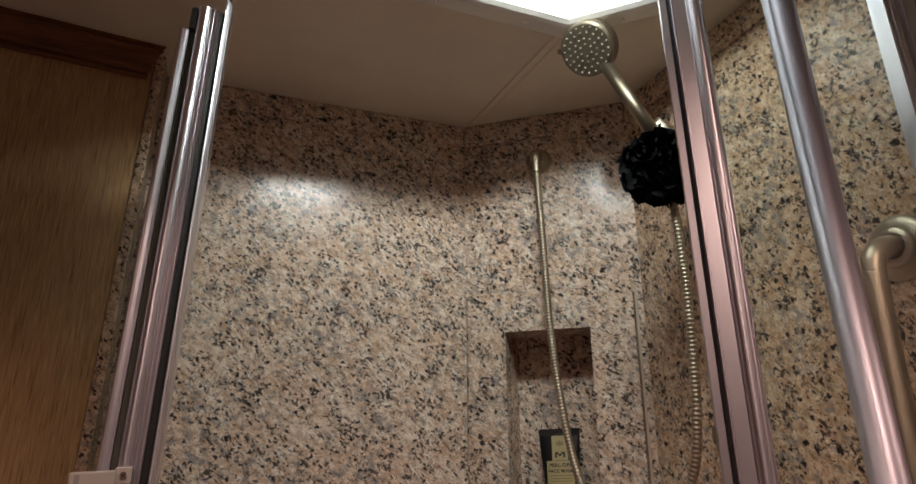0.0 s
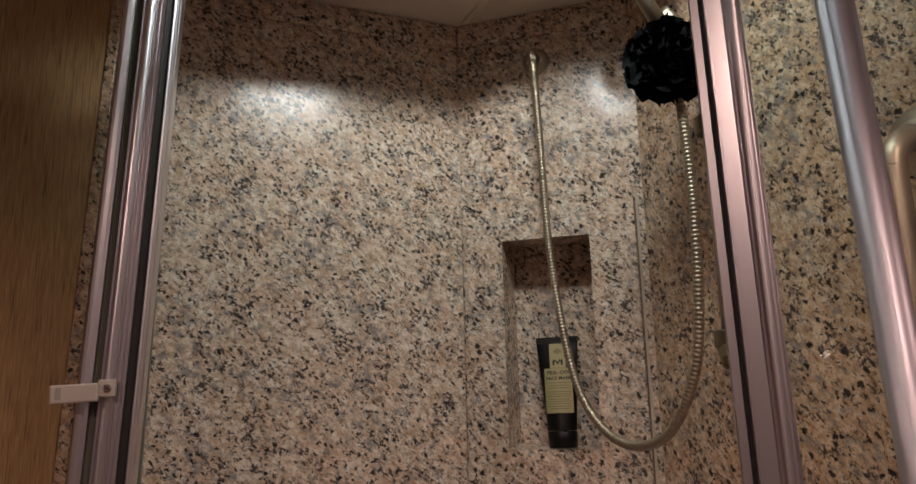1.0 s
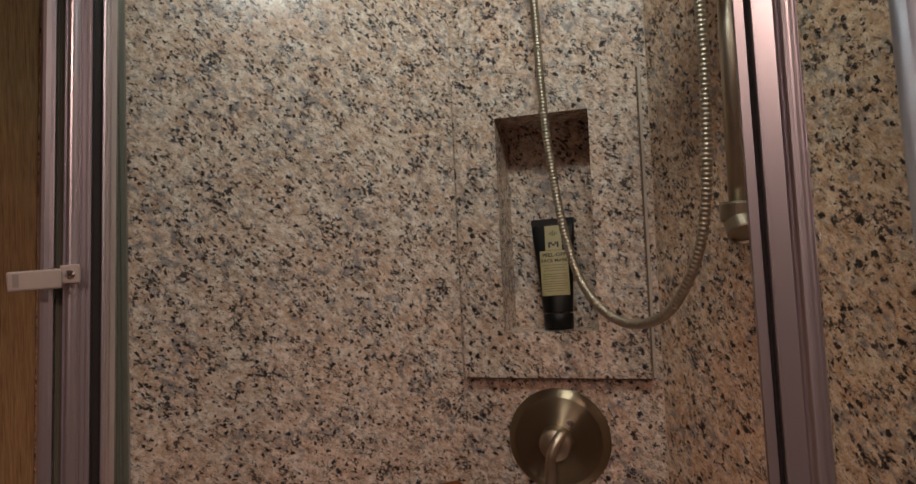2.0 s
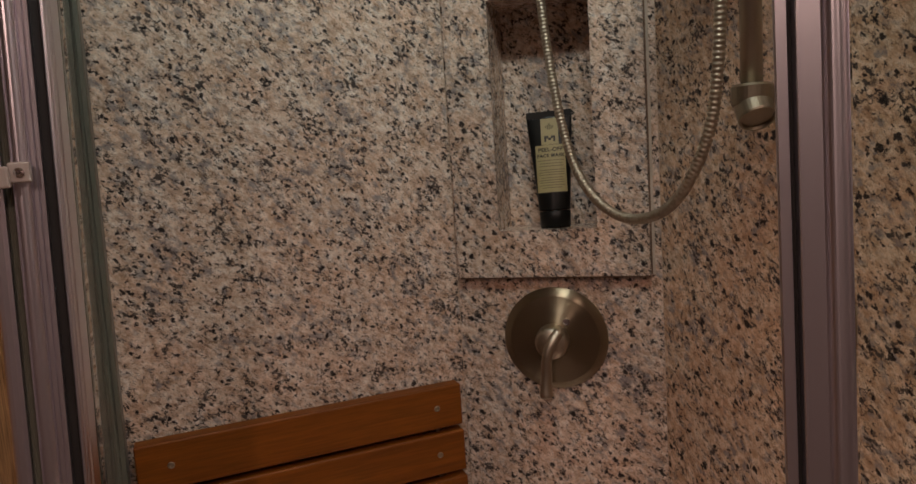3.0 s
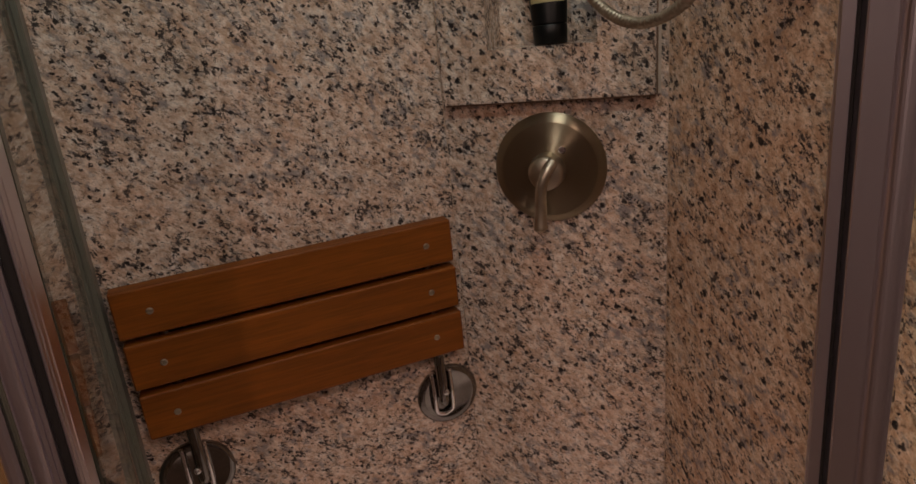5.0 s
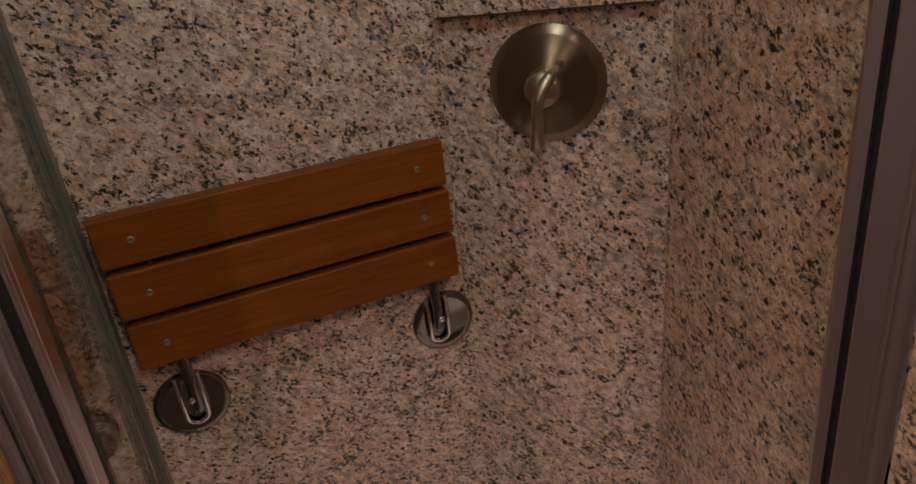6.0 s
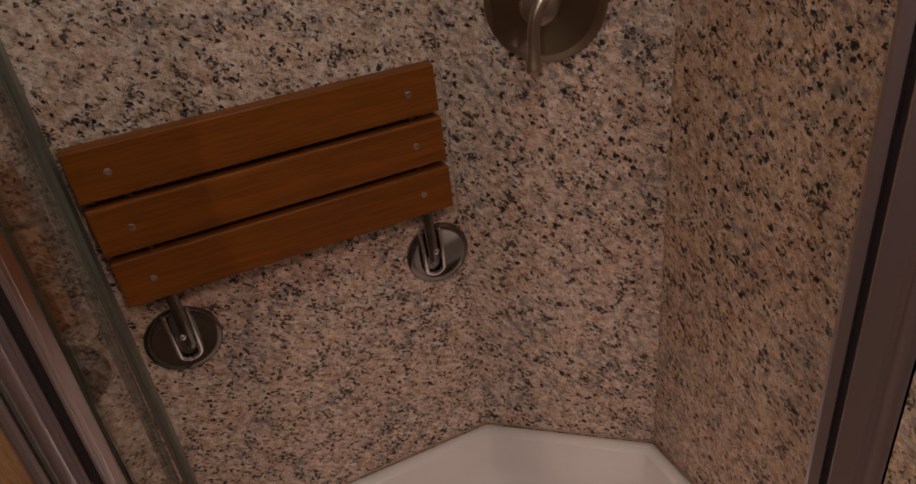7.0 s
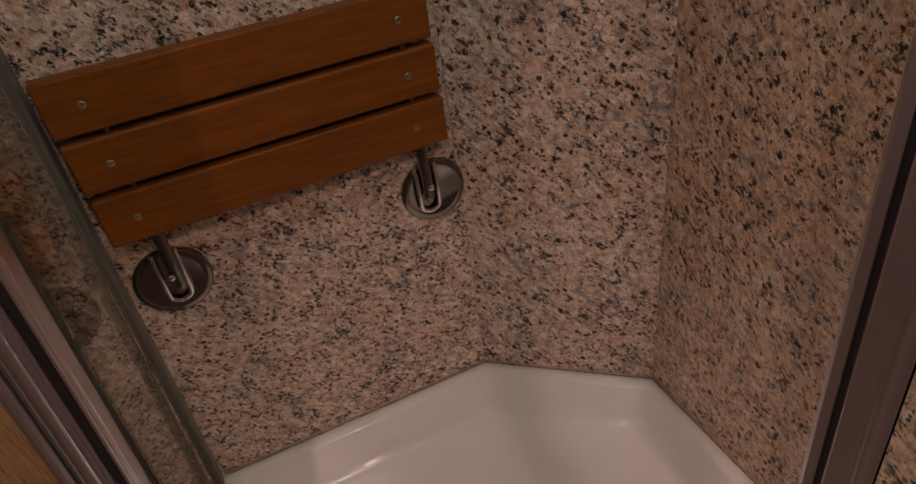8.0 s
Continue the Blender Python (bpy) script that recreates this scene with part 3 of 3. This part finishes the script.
left_panel = thing("shower_return_panel", None, "clear glass return panel with brushed aluminium door jamb", "shower panel")
JY, JTOP = -0.41, 1.95
L_LEAN = 0.037                  # the door jamb leans a little
jamb_parts = [
    stile("outer_stile", (-0.5905, JY + 0.006), (1, 0), [(0, 0.026), (0, 0.003), (0.002, 0.0008), (0.005, 0.0), (0.009, 0.0008), (0.0125, 0.003), (0.0125, 0.026)], RIM, JTOP - 0.036, left_panel),
    stile("filler_strip", (-0.5778, JY + 0.004), (1, 0), [(0, 0.022), (0, 0.010), (0.002, 0.0085), (0.0035, 0.0098), (0.005, 0.0085), (0.0075, 0.010), (0.0075, 0.022)], RIM, JTOP - 0.036, left_panel, GASKET, "greenish clear filler strip"),
    stile("door_jamb", (-0.5695, JY), (1, 0), [(0, 0.030), (0, 0.004), (0.0006, 0.001)] + arc(0.0075, 0.006, 0.0072, 0.007, 215, 325) + [(0.0145, 0.0015), (0.0152, 0.004), (0.0166, 0.004), (0.0172, 0.0015), (0.0190, 0.0015), (0.0196, 0.004),
          (0.0212, 0.004), (0.0218, 0.002), (0.0236, 0.002), (0.0240, 0.004), (0.0240, 0.030)], RIM, JTOP, left_panel),
    stile("gasket", (-0.5453, JY), (1, 0), [(0, 0.030), (0, 0.007), (0.0075, 0.010), (0.0075, 0.030)], RIM, JTOP, left_panel, ALU_DARK, "dark rubber gasket"),
    part("stile", prism([(-0.5376, -0.380), (-0.5376, -0.4045), (-0.5365, -0.4060), (-0.5345, -0.4055), (-0.5335, -0.4020), (-0.5325, -0.4015), (-0.5312, -0.3960), (-0.5302, -0.3952), (-0.5275, -0.3760), (-0.5285, -0.3700), (-0.5345, -0.3705)], RIM, JTOP + 0.02), ALU, left_panel),
    # added fin: stands for a bright line reflected in the pane
    part("streak_fin", prism([(-0.5288, -0.3695), (-0.5302, -0.3480), (-0.5292, -0.3478), (-0.5276, -0.3692)], RIM + 0.004, JTOP), GASKET, left_panel, "greenish clear fin added for a streak in the glass"),
    part("cap", box(-0.5790, -0.5705, JY + 0.004, JY + 0.026, JTOP - 0.0355, JTOP - 0.002, 0.002), ALU_DARK, left_panel, "black plastic corner cap"),
    part("cap", box(-0.5375, -0.5315, -0.4005, -0.384, JTOP + 0.0203, JTOP + 0.032, 0.0015), ALU_DARK, left_panel, "black plastic corner cap"),
]
for ob in jamb_parts:
    leaned(ob, L_LEAN, 0.0)
leaned(part("pane", prism([(-0.5345, -0.3700), (-0.5618, -0.0330), (-0.5568, -0.0330), (-0.5290, -0.3695)], RIM + 0.002, TOP - 0.004), GLASS, left_panel, "clear glass pane"), 0.028, 0.0)
W_LEAN = 0.020
leaned(part("wall_jamb", prism([(-0.5618, -0.0300), (-0.5618, -0.001), (-0.5465, -0.001), (-0.5465, -0.0290), (-0.5475, -0.0318), (-0.5530, -0.0322), (-0.5545, -0.0300), (-0.5560, -0.0300), (-0.5575, -0.0322), (-0.5605, -0.0322)], RIM + 0.002, TOP), GASKET, left_panel, "greyish clear vinyl wall channel"), W_LEAN, 0.0)

catch = thing("door_catch", Matrix.Translation((0, 0, 0)), "small milky white plastic door catch screwed to the jamb", "door catch")
bm = box(-0.6095, -0.5665, JY - 0.0145, JY - 0.0060, 1.3385, 1.3570, 0.002)
bmesh.ops.rotate(bm, verts=bm.verts[:], cent=(-0.5665, JY, 1.349), matrix=Matrix.Rotation(radians(-2.0), 3, "Y"))
CATCH = plain("milky_catch_plastic", (0.52, 0.46, 0.42), 0.35, 0, 0.05)
part("strike", bm, CATCH, catch)
# flat strip on the strike; the slot's shade is put into its grey
part("slot", box(-0.6045, -0.5995, JY - 0.0148, JY - 0.0146, 1.3412, 1.3530), plain("shaded_slot_plastic", (0.34, 0.31, 0.28), 0.5), catch, "grey strip painted for the shade in the slot")
part("plate", box(-0.5680, -0.5515, JY - 0.009, JY + 0.001, 1.3425, 1.3600, 0.0015), CATCH, catch)
part("screw", lathe([(0.0042, 0), (0.0042, 0.001), (0.002, 0.0022), (0, 0.0018)], 14, m=Matrix.Translation((-0.5596, JY - 0.009, 1.3510))), CHROME, catch, "chrome screw head")

# ---- folding shower seat ----
seat = thing("folding_shower_seat", None, "folded teak slat shower seat hung on the granite wall", "shower seat")
for z0, z1, x0, x1 in ((0.7325, 0.806, -0.542, -0.026), (0.6495, 0.7225, -0.541, -0.0245), (0.564, 0.6385, -0.540, -0.023)):
    part("slat", box(x0, x1, -0.046, -0.018, RIM + z0, RIM + z1, 0.0035, seg=3), TEAK, seat)
    for bx in (-0.494, -0.0725):
        part("bolt", lathe([(0.0052, -0.001), (0.0052, 0.0008), (0.0035, 0.0016), (0.0028, 0.0006), (0, 0.0006)], 16, m=Matrix.Translation((bx, -0.046, RIM + (z0 + z1) / 2))), NICKEL, seat, "steel bolt head")
for ax in (-0.484, -0.066):
    path = smooth_path([(ax, -0.022, RIM + 0.80), (ax, -0.022, RIM + 0.70), (ax, -0.022, RIM + 0.60), (ax, -0.022, RIM + 0.54), (ax, -0.024, RIM + 0.50), (ax, -0.024, RIM + 0.455)], 6)
    part("arm", sweep(path, 0.0095, 16), DARK_CHROME, seat, "chrome support arm", True)
for cx, bx in ((-0.4935, -0.491), (-0.0505, -0.063)):
    m = Matrix.Translation((cx, 0, RIM + 0.459))
    disc = part("wall_bracket", lathe([(0.0585, 0.0), (0.059, 0.004), (0.057, 0.008), (0.052, 0.0105), (0.046, 0.0095), (0.0, 0.0085)], 56, m=m), DARK_CHROME, seat, "round chrome wall bracket", True)
    for sx in (-0.0165, 0.0165):
        rail = smooth_path([(bx + sx, -0.012, RIM + 0.515), (bx + sx, -0.016, RIM + 0.48), (bx + sx, -0.016, RIM + 0.445), (bx + sx * 0.8, -0.015, RIM + 0.432), (bx, -0.014, RIM + 0.425)], 5)
        part("cheek", sweep(rail, 0.0044, 10), CHROME, disc, smooth=True)
    part("pivot", lathe([(0.0, 0.0), (0.006, 0.0), (0.006, 0.006), (0.003, 0.009), (0.0, 0.009)], 16, m=Matrix.Translation((bx, -0.028, RIM + 0.481))), CHROME, disc, smooth=True)

# ---- mixing valve ----
valve = thing("shower_valve", M_NICHE @ Matrix.Translation((0.1705, 0, RIM + 0.8755)), "round brushed nickel shower valve with a lever handle", "shower valve")
part("escutcheon", lathe([(0.089, 0.0), (0.0893, 0.003), (0.088, 0.0045), (0.0765, 0.0135), (0.0750, 0.0138), (0.0735, 0.0134), (0.055, 0.0160), (0.034, 0.0180), (0.0, 0.0185)], 96), NICKEL_TURNED, valve, smooth=True)
part("hub", lathe([(0.0295, 0.016), (0.0285, 0.034), (0.0270, 0.040), (0.0225, 0.0445), (0.0, 0.047)], 40, m=Matrix.Translation((-0.002, 0, 0))), NICKEL, valve, smooth=True)
lever = smooth_path([(0.010, -0.038, 0.018), (0.002, -0.050, 0.006), (-0.005, -0.056, -0.010), (-0.008, -0.057, -0.028), (-0.009, -0.057, -0.048), (-0.010, -0.059, -0.066), (-0.010, -0.061, -0.080), (-0.009, -0.062, -0.088)], 8)
part("lever", sweep(lever, lambda t: (0.0100 - 0.0075 * t + 0.0105 * t * t) * (math.sqrt(max(0.02, 1 - ((t - 0.86) / 0.1405) ** 2)) if t > 0.86 else 1.0), 18), NICKEL, valve, smooth=True)
part("screw", lathe([(0.0062, 0.016), (0.0062, 0.0205), (0.0038, 0.0208), (0.0034, 0.0195), (0.0, 0.0195)], 16, m=Matrix.Translation((0.022, 0, 0.032))), CHROME, valve, "small chrome screw")

# ---- hose outlet, hose, hand shower ----
outlet = thing("hose_outlet", M_NICHE @ Matrix.Translation((0.165, 0, RIM + 1.806)), "brushed nickel wall elbow for the shower hose", "hose outlet")
part("flange", lathe([(0.026, 0.0), (0.026, 0.004), (0.020, 0.010), (0.012, 0.014), (0.0, 0.014)], 32), NICKEL, outlet, smooth=True)
part("elbow", sweep(smooth_path([(0, -0.010, 0.0), (0, -0.030, 0.002), (0, -0.043, -0.004), (0, -0.045, -0.016)], 6), 0.0105, 16), NICKEL, outlet, smooth=True)
part("nut", lathe([(0.0, -0.0), (0.012, 0.0), (0.012, 0.012), (0.0, 0.012)], 8, m=Matrix.Translation((0, -0.045, -0.012)) @ Matrix.Rotation(radians(90), 4, "X")), NICKEL, outlet)

HOSE = [(0.099, -0.143, 1.934), (0.100, -0.154, 1.762), (0.101, -0.164, 1.594), (0.103, -0.184, 1.466), (0.106, -0.210, 1.366), (0.109, -0.244, 1.301), (0.114, -0.298, 1.258),
        (0.120, -0.360, 1.245), (0.126, -0.425, 1.268), (0.130, -0.474, 1.332), (0.132, -0.495, 1.406), (0.133, -0.504, 1.545), (0.133, -0.502, 1.651), (0.132, -0.492, 1.76), (0.130, -0.480, 1.83)]
line = resample(smooth_path(HOSE, 14), 0.0015)
hose = thing("shower_hose", None, "ribbed stainless steel shower hose hanging in a loop", "shower hose")
part("ribbed_tube", sweep(line, lambda t: (0.0056, 0.0069, 0.0074, 0.0069)[round(t * (len(line) - 1)) % 4], 12), STEEL_HOSE, hose, smooth=True)
for end in (line[:16], line[-26:]):
    part("end_nut", sweep(end, 0.0088, 14), NICKEL, hose, "smooth nickel end nut", True)

BAR = (0.205, -0.474)
bar = thing("slide_bar", None, "brushed nickel vertical slide bar on the granite wall", "slide bar")
part("rod", sweep([Vector((*BAR, 1.385)), Vector((*BAR, 1.6)), Vector((*BAR, 1.79))], 0.0125, 20), NICKEL, bar, smooth=True)
for z, name in ((1.392, "lower_bracket"), (1.70, "upper_bracket")):
    bm = lathe([(0.0, -0.013), (0.021, -0.013), (0.0235, -0.010), (0.0235, 0.010), (0.021, 0.013), (0.0, 0.013)], 32, m=Matrix.Translation((*BAR, z)) @ Matrix.Rotation(radians(90), 4, "X"))
    sweep([Vector((BAR[0], BAR[1], z)), Vector((XR - 0.006, BAR[1] + 0.004, z))], 0.010, 20, bm)
    sweep([Vector((XR - 0.007, BAR[1] + 0.004, z)), Vector((XR - 0.0005, BAR[1] + 0.004, z))], 0.015, 24, bm)
    part(name, bm, NICKEL_DULL, bar, smooth=False)
down = Matrix.Translation((BAR[0], BAR[1], 1.384)) @ Matrix.Rotation(radians(-25), 4, "Z") @ Matrix.Rotation(radians(52), 4, "X")
part("end_boss", lathe([(0.0, -0.004), (0.0215, -0.004), (0.0215, 0.026), (0.0205, 0.028), (0.0185, 0.028), (0.0175, 0.024), (0.0, 0.024)], 36, m=down), NICKEL_DULL, bar, smooth=False)
holder = part("holder", sweep([Vector((BAR[0], BAR[1], 1.765)), Vector((0.195, -0.473, 1.81)), Vector((0.165, -0.472, 1.845)), Vector((0.132, -0.472, 1.862))], 0.015, 18), NICKEL, bar, smooth=True)

H0, H1, HC = Vector((0.129, -0.479, 1.838)), Vector((0.080, -0.432, 1.985)), Vector((0.052, -0.428, 2.010))
hand = thing("hand_shower", None, "brushed nickel hand shower with a round spray head", "hand shower")
part("handle", sweep([H0, H0.lerp(H1, 0.5), H1], lambda t: 0.0116 - 0.001 * t, 20), NICKEL_DULL, hand, smooth=True)
FACE = look(HC, (-0.98, -0.98, 0.98)) @ Matrix.Rotation(radians(90), 4, "X")
part("head", lathe([(0.0, -0.030), (0.030, -0.0295), (0.0425, -0.027), (0.0455, -0.022), (0.0460, 0.004), (0.0445, 0.007), (0.0, 0.007)], 56, m=FACE), NICKEL_DULL, hand, smooth=True)
NOZZLE = plain("pale_nozzle_rubber", (0.30, 0.27, 0.22), 0.6)
face = part("spray_face", lathe([(0.0435, 0.0071), (0.042, 0.0085), (0.0, 0.009)], 48, m=FACE), plain("grey_spray_rubber", (0.13, 0.11, 0.08), 0.4, 0.3), hand, "dark spray plate")
for r, count in ((0.010, 6), (0.019, 12), (0.029, 16), (0.038, 20)):
    for k in range(count):
        a = 2 * math.pi * (k + 0.3 * r * 100) / count
        part("nozzle", lathe([(0.0017, 0.008), (0.0015, 0.0115), (0.0, 0.012)], 6, m=FACE @ Matrix.Translation((r * math.cos(a), 0, r * math.sin(a)))), NOZZLE, face)
part("spray_tip", lathe([(0.0, -0.002), (0.005, 0.0), (0.005, 0.004), (0.0, 0.005)], 12, m=FACE @ Matrix.Translation((0.046, 0, -0.014))), CHROME, hand)

# ---- bath pouf ----
rng = random.Random(5)
PC = Vector((0.121, -0.493, 1.777))
pouf = thing("bath_pouf", Matrix.Translation(PC), "black ruffled nylon mesh bath pouf hanging from the shower bar", "bath pouf")
part("core", lathe([(0.0, -0.040), (0.026, -0.034), (0.040, -0.012), (0.042, 0.008), (0.032, 0.030), (0.0, 0.041)], 20), POUF, pouf, smooth=True)
for k in range(110):
    bm = bmesh.new()
    d = Vector((rng.gauss(0, 1), rng.gauss(0, 1), rng.gauss(0, 1))).normalized()
    side = d.orthogonal().normalized()
    side.rotate(Matrix.Rotation(rng.uniform(0, 6.28), 3, d))
    up = d.cross(side)
    r0, length, amp, ph = rng.uniform(0.034, 0.046), rng.uniform(0.022, 0.034), rng.uniform(0.003, 0.008), rng.uniform(0, 6.28)
    rows = []
    for i in range(11):
        s = (i / 10 - 0.5) * 2 * length
        row = []
        for j in range(4):
            rise = r0 + j * 0.0055
            wob = amp * math.sin(ph + i * 1.25 + j * 0.5) * (0.4 + j * 0.3)
            q = d * (rise - s * s * 9.0) + side * s + up * (wob + (j - 1.5) * 0.002)
            row.append(bm.verts.new((q.x, q.y, q.z * 1.06)))
        rows.append(row)
    for a, b in zip(rows, rows[1:]):
        for j in range(3):
            bm.faces.new((a[j], a[j + 1], b[j + 1], b[j]))
    part("ruffle", bm, POUF, pouf, smooth=True)
cord = smooth_path([(0.0, 0.0, 0.045), (0.01, 0.006, 0.075), (0.03, 0.016, 0.10)], 6)
part("cord", sweep(cord, 0.002, 6), POUF, pouf)

# ---- tube in the niche ----
tube = thing("cosmetic_tube", M_NICHE @ Matrix.Translation((0.1755, 0.030, NICHE[2])) @ pose(0, 0, 0, -6, -1.5, 4) @ Matrix.Diagonal((1.10, 1.0, 1.035, 1)), "black face mask tube with a gold label, standing on its cap", "tube")


def oval(z, rx, ry, n=28):
    return [(rx * math.cos(2 * math.pi * k / n), ry * math.sin(2 * math.pi * k / n)) for k in range(n)], z


part("cap", ring_loft([oval(0.0, 0.0225, 0.0215), oval(0.001, 0.0235, 0.0225), oval(0.026, 0.0245, 0.0235), oval(0.0275, 0.0235, 0.0225)]), BLACK, tube, "black screw cap", True)
LEVELS = [(0.029, 0.0245, 0.0225), (0.05, 0.0258, 0.0215), (0.09, 0.0285, 0.0175), (0.13, 0.0315, 0.0115), (0.16, 0.034, 0.0062), (0.182, 0.0352, 0.0026), (0.194, 0.0355, 0.0020)]
part("body", ring_loft([oval(*v) for v in LEVELS]), BLACK, tube, "black squeezed tube body", True)
part("crimp", box(-0.0356, 0.0356, -0.0024, 0.0024, 0.183, 0.1945), BLACK, tube)


def front(z):
    """Half width and half depth of the tube at a height."""
    for a, b in zip(LEVELS, LEVELS[1:]):
        if a[0] <= z <= b[0]:
            t = (z - a[0]) / (b[0] - a[0])
            return a[1] + (b[1] - a[1]) * t, a[2] + (b[2] - a[2]) * t
    return LEVELS[-1][1:]


def decal(x0, x1, z0, z1, lift=0.0004, nx=10, nz=10):
    """A thin label that follows the tube's front."""
    bm = bmesh.new()
    rows = []
    for i in range(nz + 1):
        z = z0 + (z1 - z0) * i / nz
        rx, ry = front(z)
        rows.append([bm.verts.new((x, -ry * math.sqrt(max(0.0, 1 - (x / rx) ** 2)) - lift, z)) for x in [x0 + (x1 - x0) * j / nx for j in range(nx + 1)]])
    for a, b in zip(rows, rows[1:]):
        for j in range(nx):
            bm.faces.new((a[j], a[j + 1], b[j + 1], b[j]))
    return bm


label = part("label", decal(-0.0235, 0.0225, 0.058, 0.137, nz=14), GOLD, tube, "gold printed label")
part("label", decal(-0.0135, 0.0135, 0.1375, 0.182, nz=14), GOLD, tube, "gold printed label")
part("emblem", decal(-0.0085, -0.0055, 0.1425, 0.1525, 0.0008, 2, 3), INK, tube)
part("emblem", decal(0.0055, 0.0085, 0.1425, 0.1525, 0.0008, 2, 3), INK, tube)
part("emblem", decal(-0.0050, -0.0022, 0.1480, 0.1525, 0.0008, 2, 2), INK, tube)
part("emblem", decal(0.0022, 0.0050, 0.1480, 0.1525, 0.0008, 2, 2), INK, tube)
part("emblem", decal(-0.0022, 0.0022, 0.1452, 0.1490, 0.0008, 2, 2), INK, tube)
FADED = plain("faded_ink_print", (0.17, 0.145, 0.07), 0.5)
for ex, ez, eh in ((-0.0062, 0.1655, 0.004), (-0.0036, 0.1640, 0.007), (-0.0008, 0.1630, 0.0105), (0.0020, 0.1640, 0.007), (0.0046, 0.1655, 0.004)):
    part("emblem", decal(ex, ex + 0.0017, ez, ez + eh, 0.0008, 1, 2), FADED, tube)
for k, z in enumerate((0.1105, 0.1055, 0.1010, 0.0945, 0.0905, 0.0865, 0.0815, 0.0775, 0.0735, 0.0690, 0.0650)):
    half = (0.0205, 0.0175, 0.0185, 0.0200, 0.0190, 0.0195, 0.0170, 0.0195, 0.0185, 0.0195, 0.0150)[k]
    part("print_line", decal(-half, half, z, z + 0.0011, 0.0008, 6, 1), plain("small_print_ink", (0.20, 0.17, 0.085), 0.5) if k == 0 else bpy.data.materials["small_print_ink"], tube)
for words, z, size in (("PEEL-OFF", 0.1262, 0.0088), ("FACE MASK", 0.1165, 0.0078)):
    cu = bpy.data.curves.new("words", "FONT")
    cu.body, cu.size, cu.align_x = words, size, "CENTER"
    cu.extrude, cu.offset, cu.space_character = 0.0001, 0.00022, 1.08
    tmp = bpy.data.objects.new("words", cu)
    me = bpy.data.meshes.new_from_object(tmp)
    for v in me.vertices:
        zz = z + v.co.y
        rx, ry = front(zz)
        v.co = Vector((v.co.x, -ry * math.sqrt(max(0.0, 1 - (v.co.x / rx) ** 2)) - 0.0008 - v.co.z, zz))
    me.materials.append(INK)
    ob = new("lettering", me)
    ob.parent = tube
    bpy.data.objects.remove(tmp)

# ---- grab bar ----
grab = thing("grab_bar", None, "brushed nickel grab bar on the granite wall", "grab bar")
GY, GZ = -0.720, 1.600
for z in (GZ, GZ - 0.46):
    m = Matrix.Translation((XR, GY, z)) @ Matrix.Rotation(radians(-90), 4, "Z")
    flange = part("flange", lathe([(0.0405, 0.0), (0.0405, 0.003), (0.0385, 0.0065), (0.033, 0.0095), (0.026, 0.0105), (0.0, 0.0105)], 48, m=m), NICKEL, grab, smooth=True)
    part("collar", lathe([(0.0245, 0.0108), (0.0245, 0.0135), (0.0225, 0.0160), (0.0165, 0.0165)], 40, m=m), NICKEL, flange, smooth=True)
rail = [(XR - 0.010, GY, GZ), (XR - 0.024, GY, GZ - 0.0005), (XR - 0.037, GY + 0.001, GZ - 0.006), (XR - 0.047, GY + 0.002, GZ - 0.017), (XR - 0.0515, GY + 0.003, GZ - 0.034), (XR - 0.052, GY + 0.003, GZ - 0.06)]
rail += [(XR - 0.052, GY + 0.003, GZ - 0.23)] + [(x, y, 2 * (GZ - 0.23) - z) for x, y, z in rail[::-1]]
part("rail", sweep(smooth_path(rail, 8), 0.0136, 24), NICKEL, grab, smooth=True)

# ---- unseen small lamp, added on the far wall for a glint in the pane ----
added_lamp = thing("glint_lamp", Matrix.Translation((0.70, -3.0, 1.47)) @ Matrix.Rotation(radians(180), 4, "Z"), "small round lamp added out of view for a glint in the glass", "wall lamp")
part("base", lathe([(0.030, 0.0), (0.030, 0.006), (0.022, 0.012), (0.0, 0.012)], 24), WHITE, added_lamp, smooth=True)
part("bulb", lathe([(0.014, 0.012), (0.016, 0.022), (0.011, 0.032), (0.0, 0.036)], 20), glowing("bulb_white", (1.0, 0.82, 0.68), 60.0), added_lamp, smooth=True)
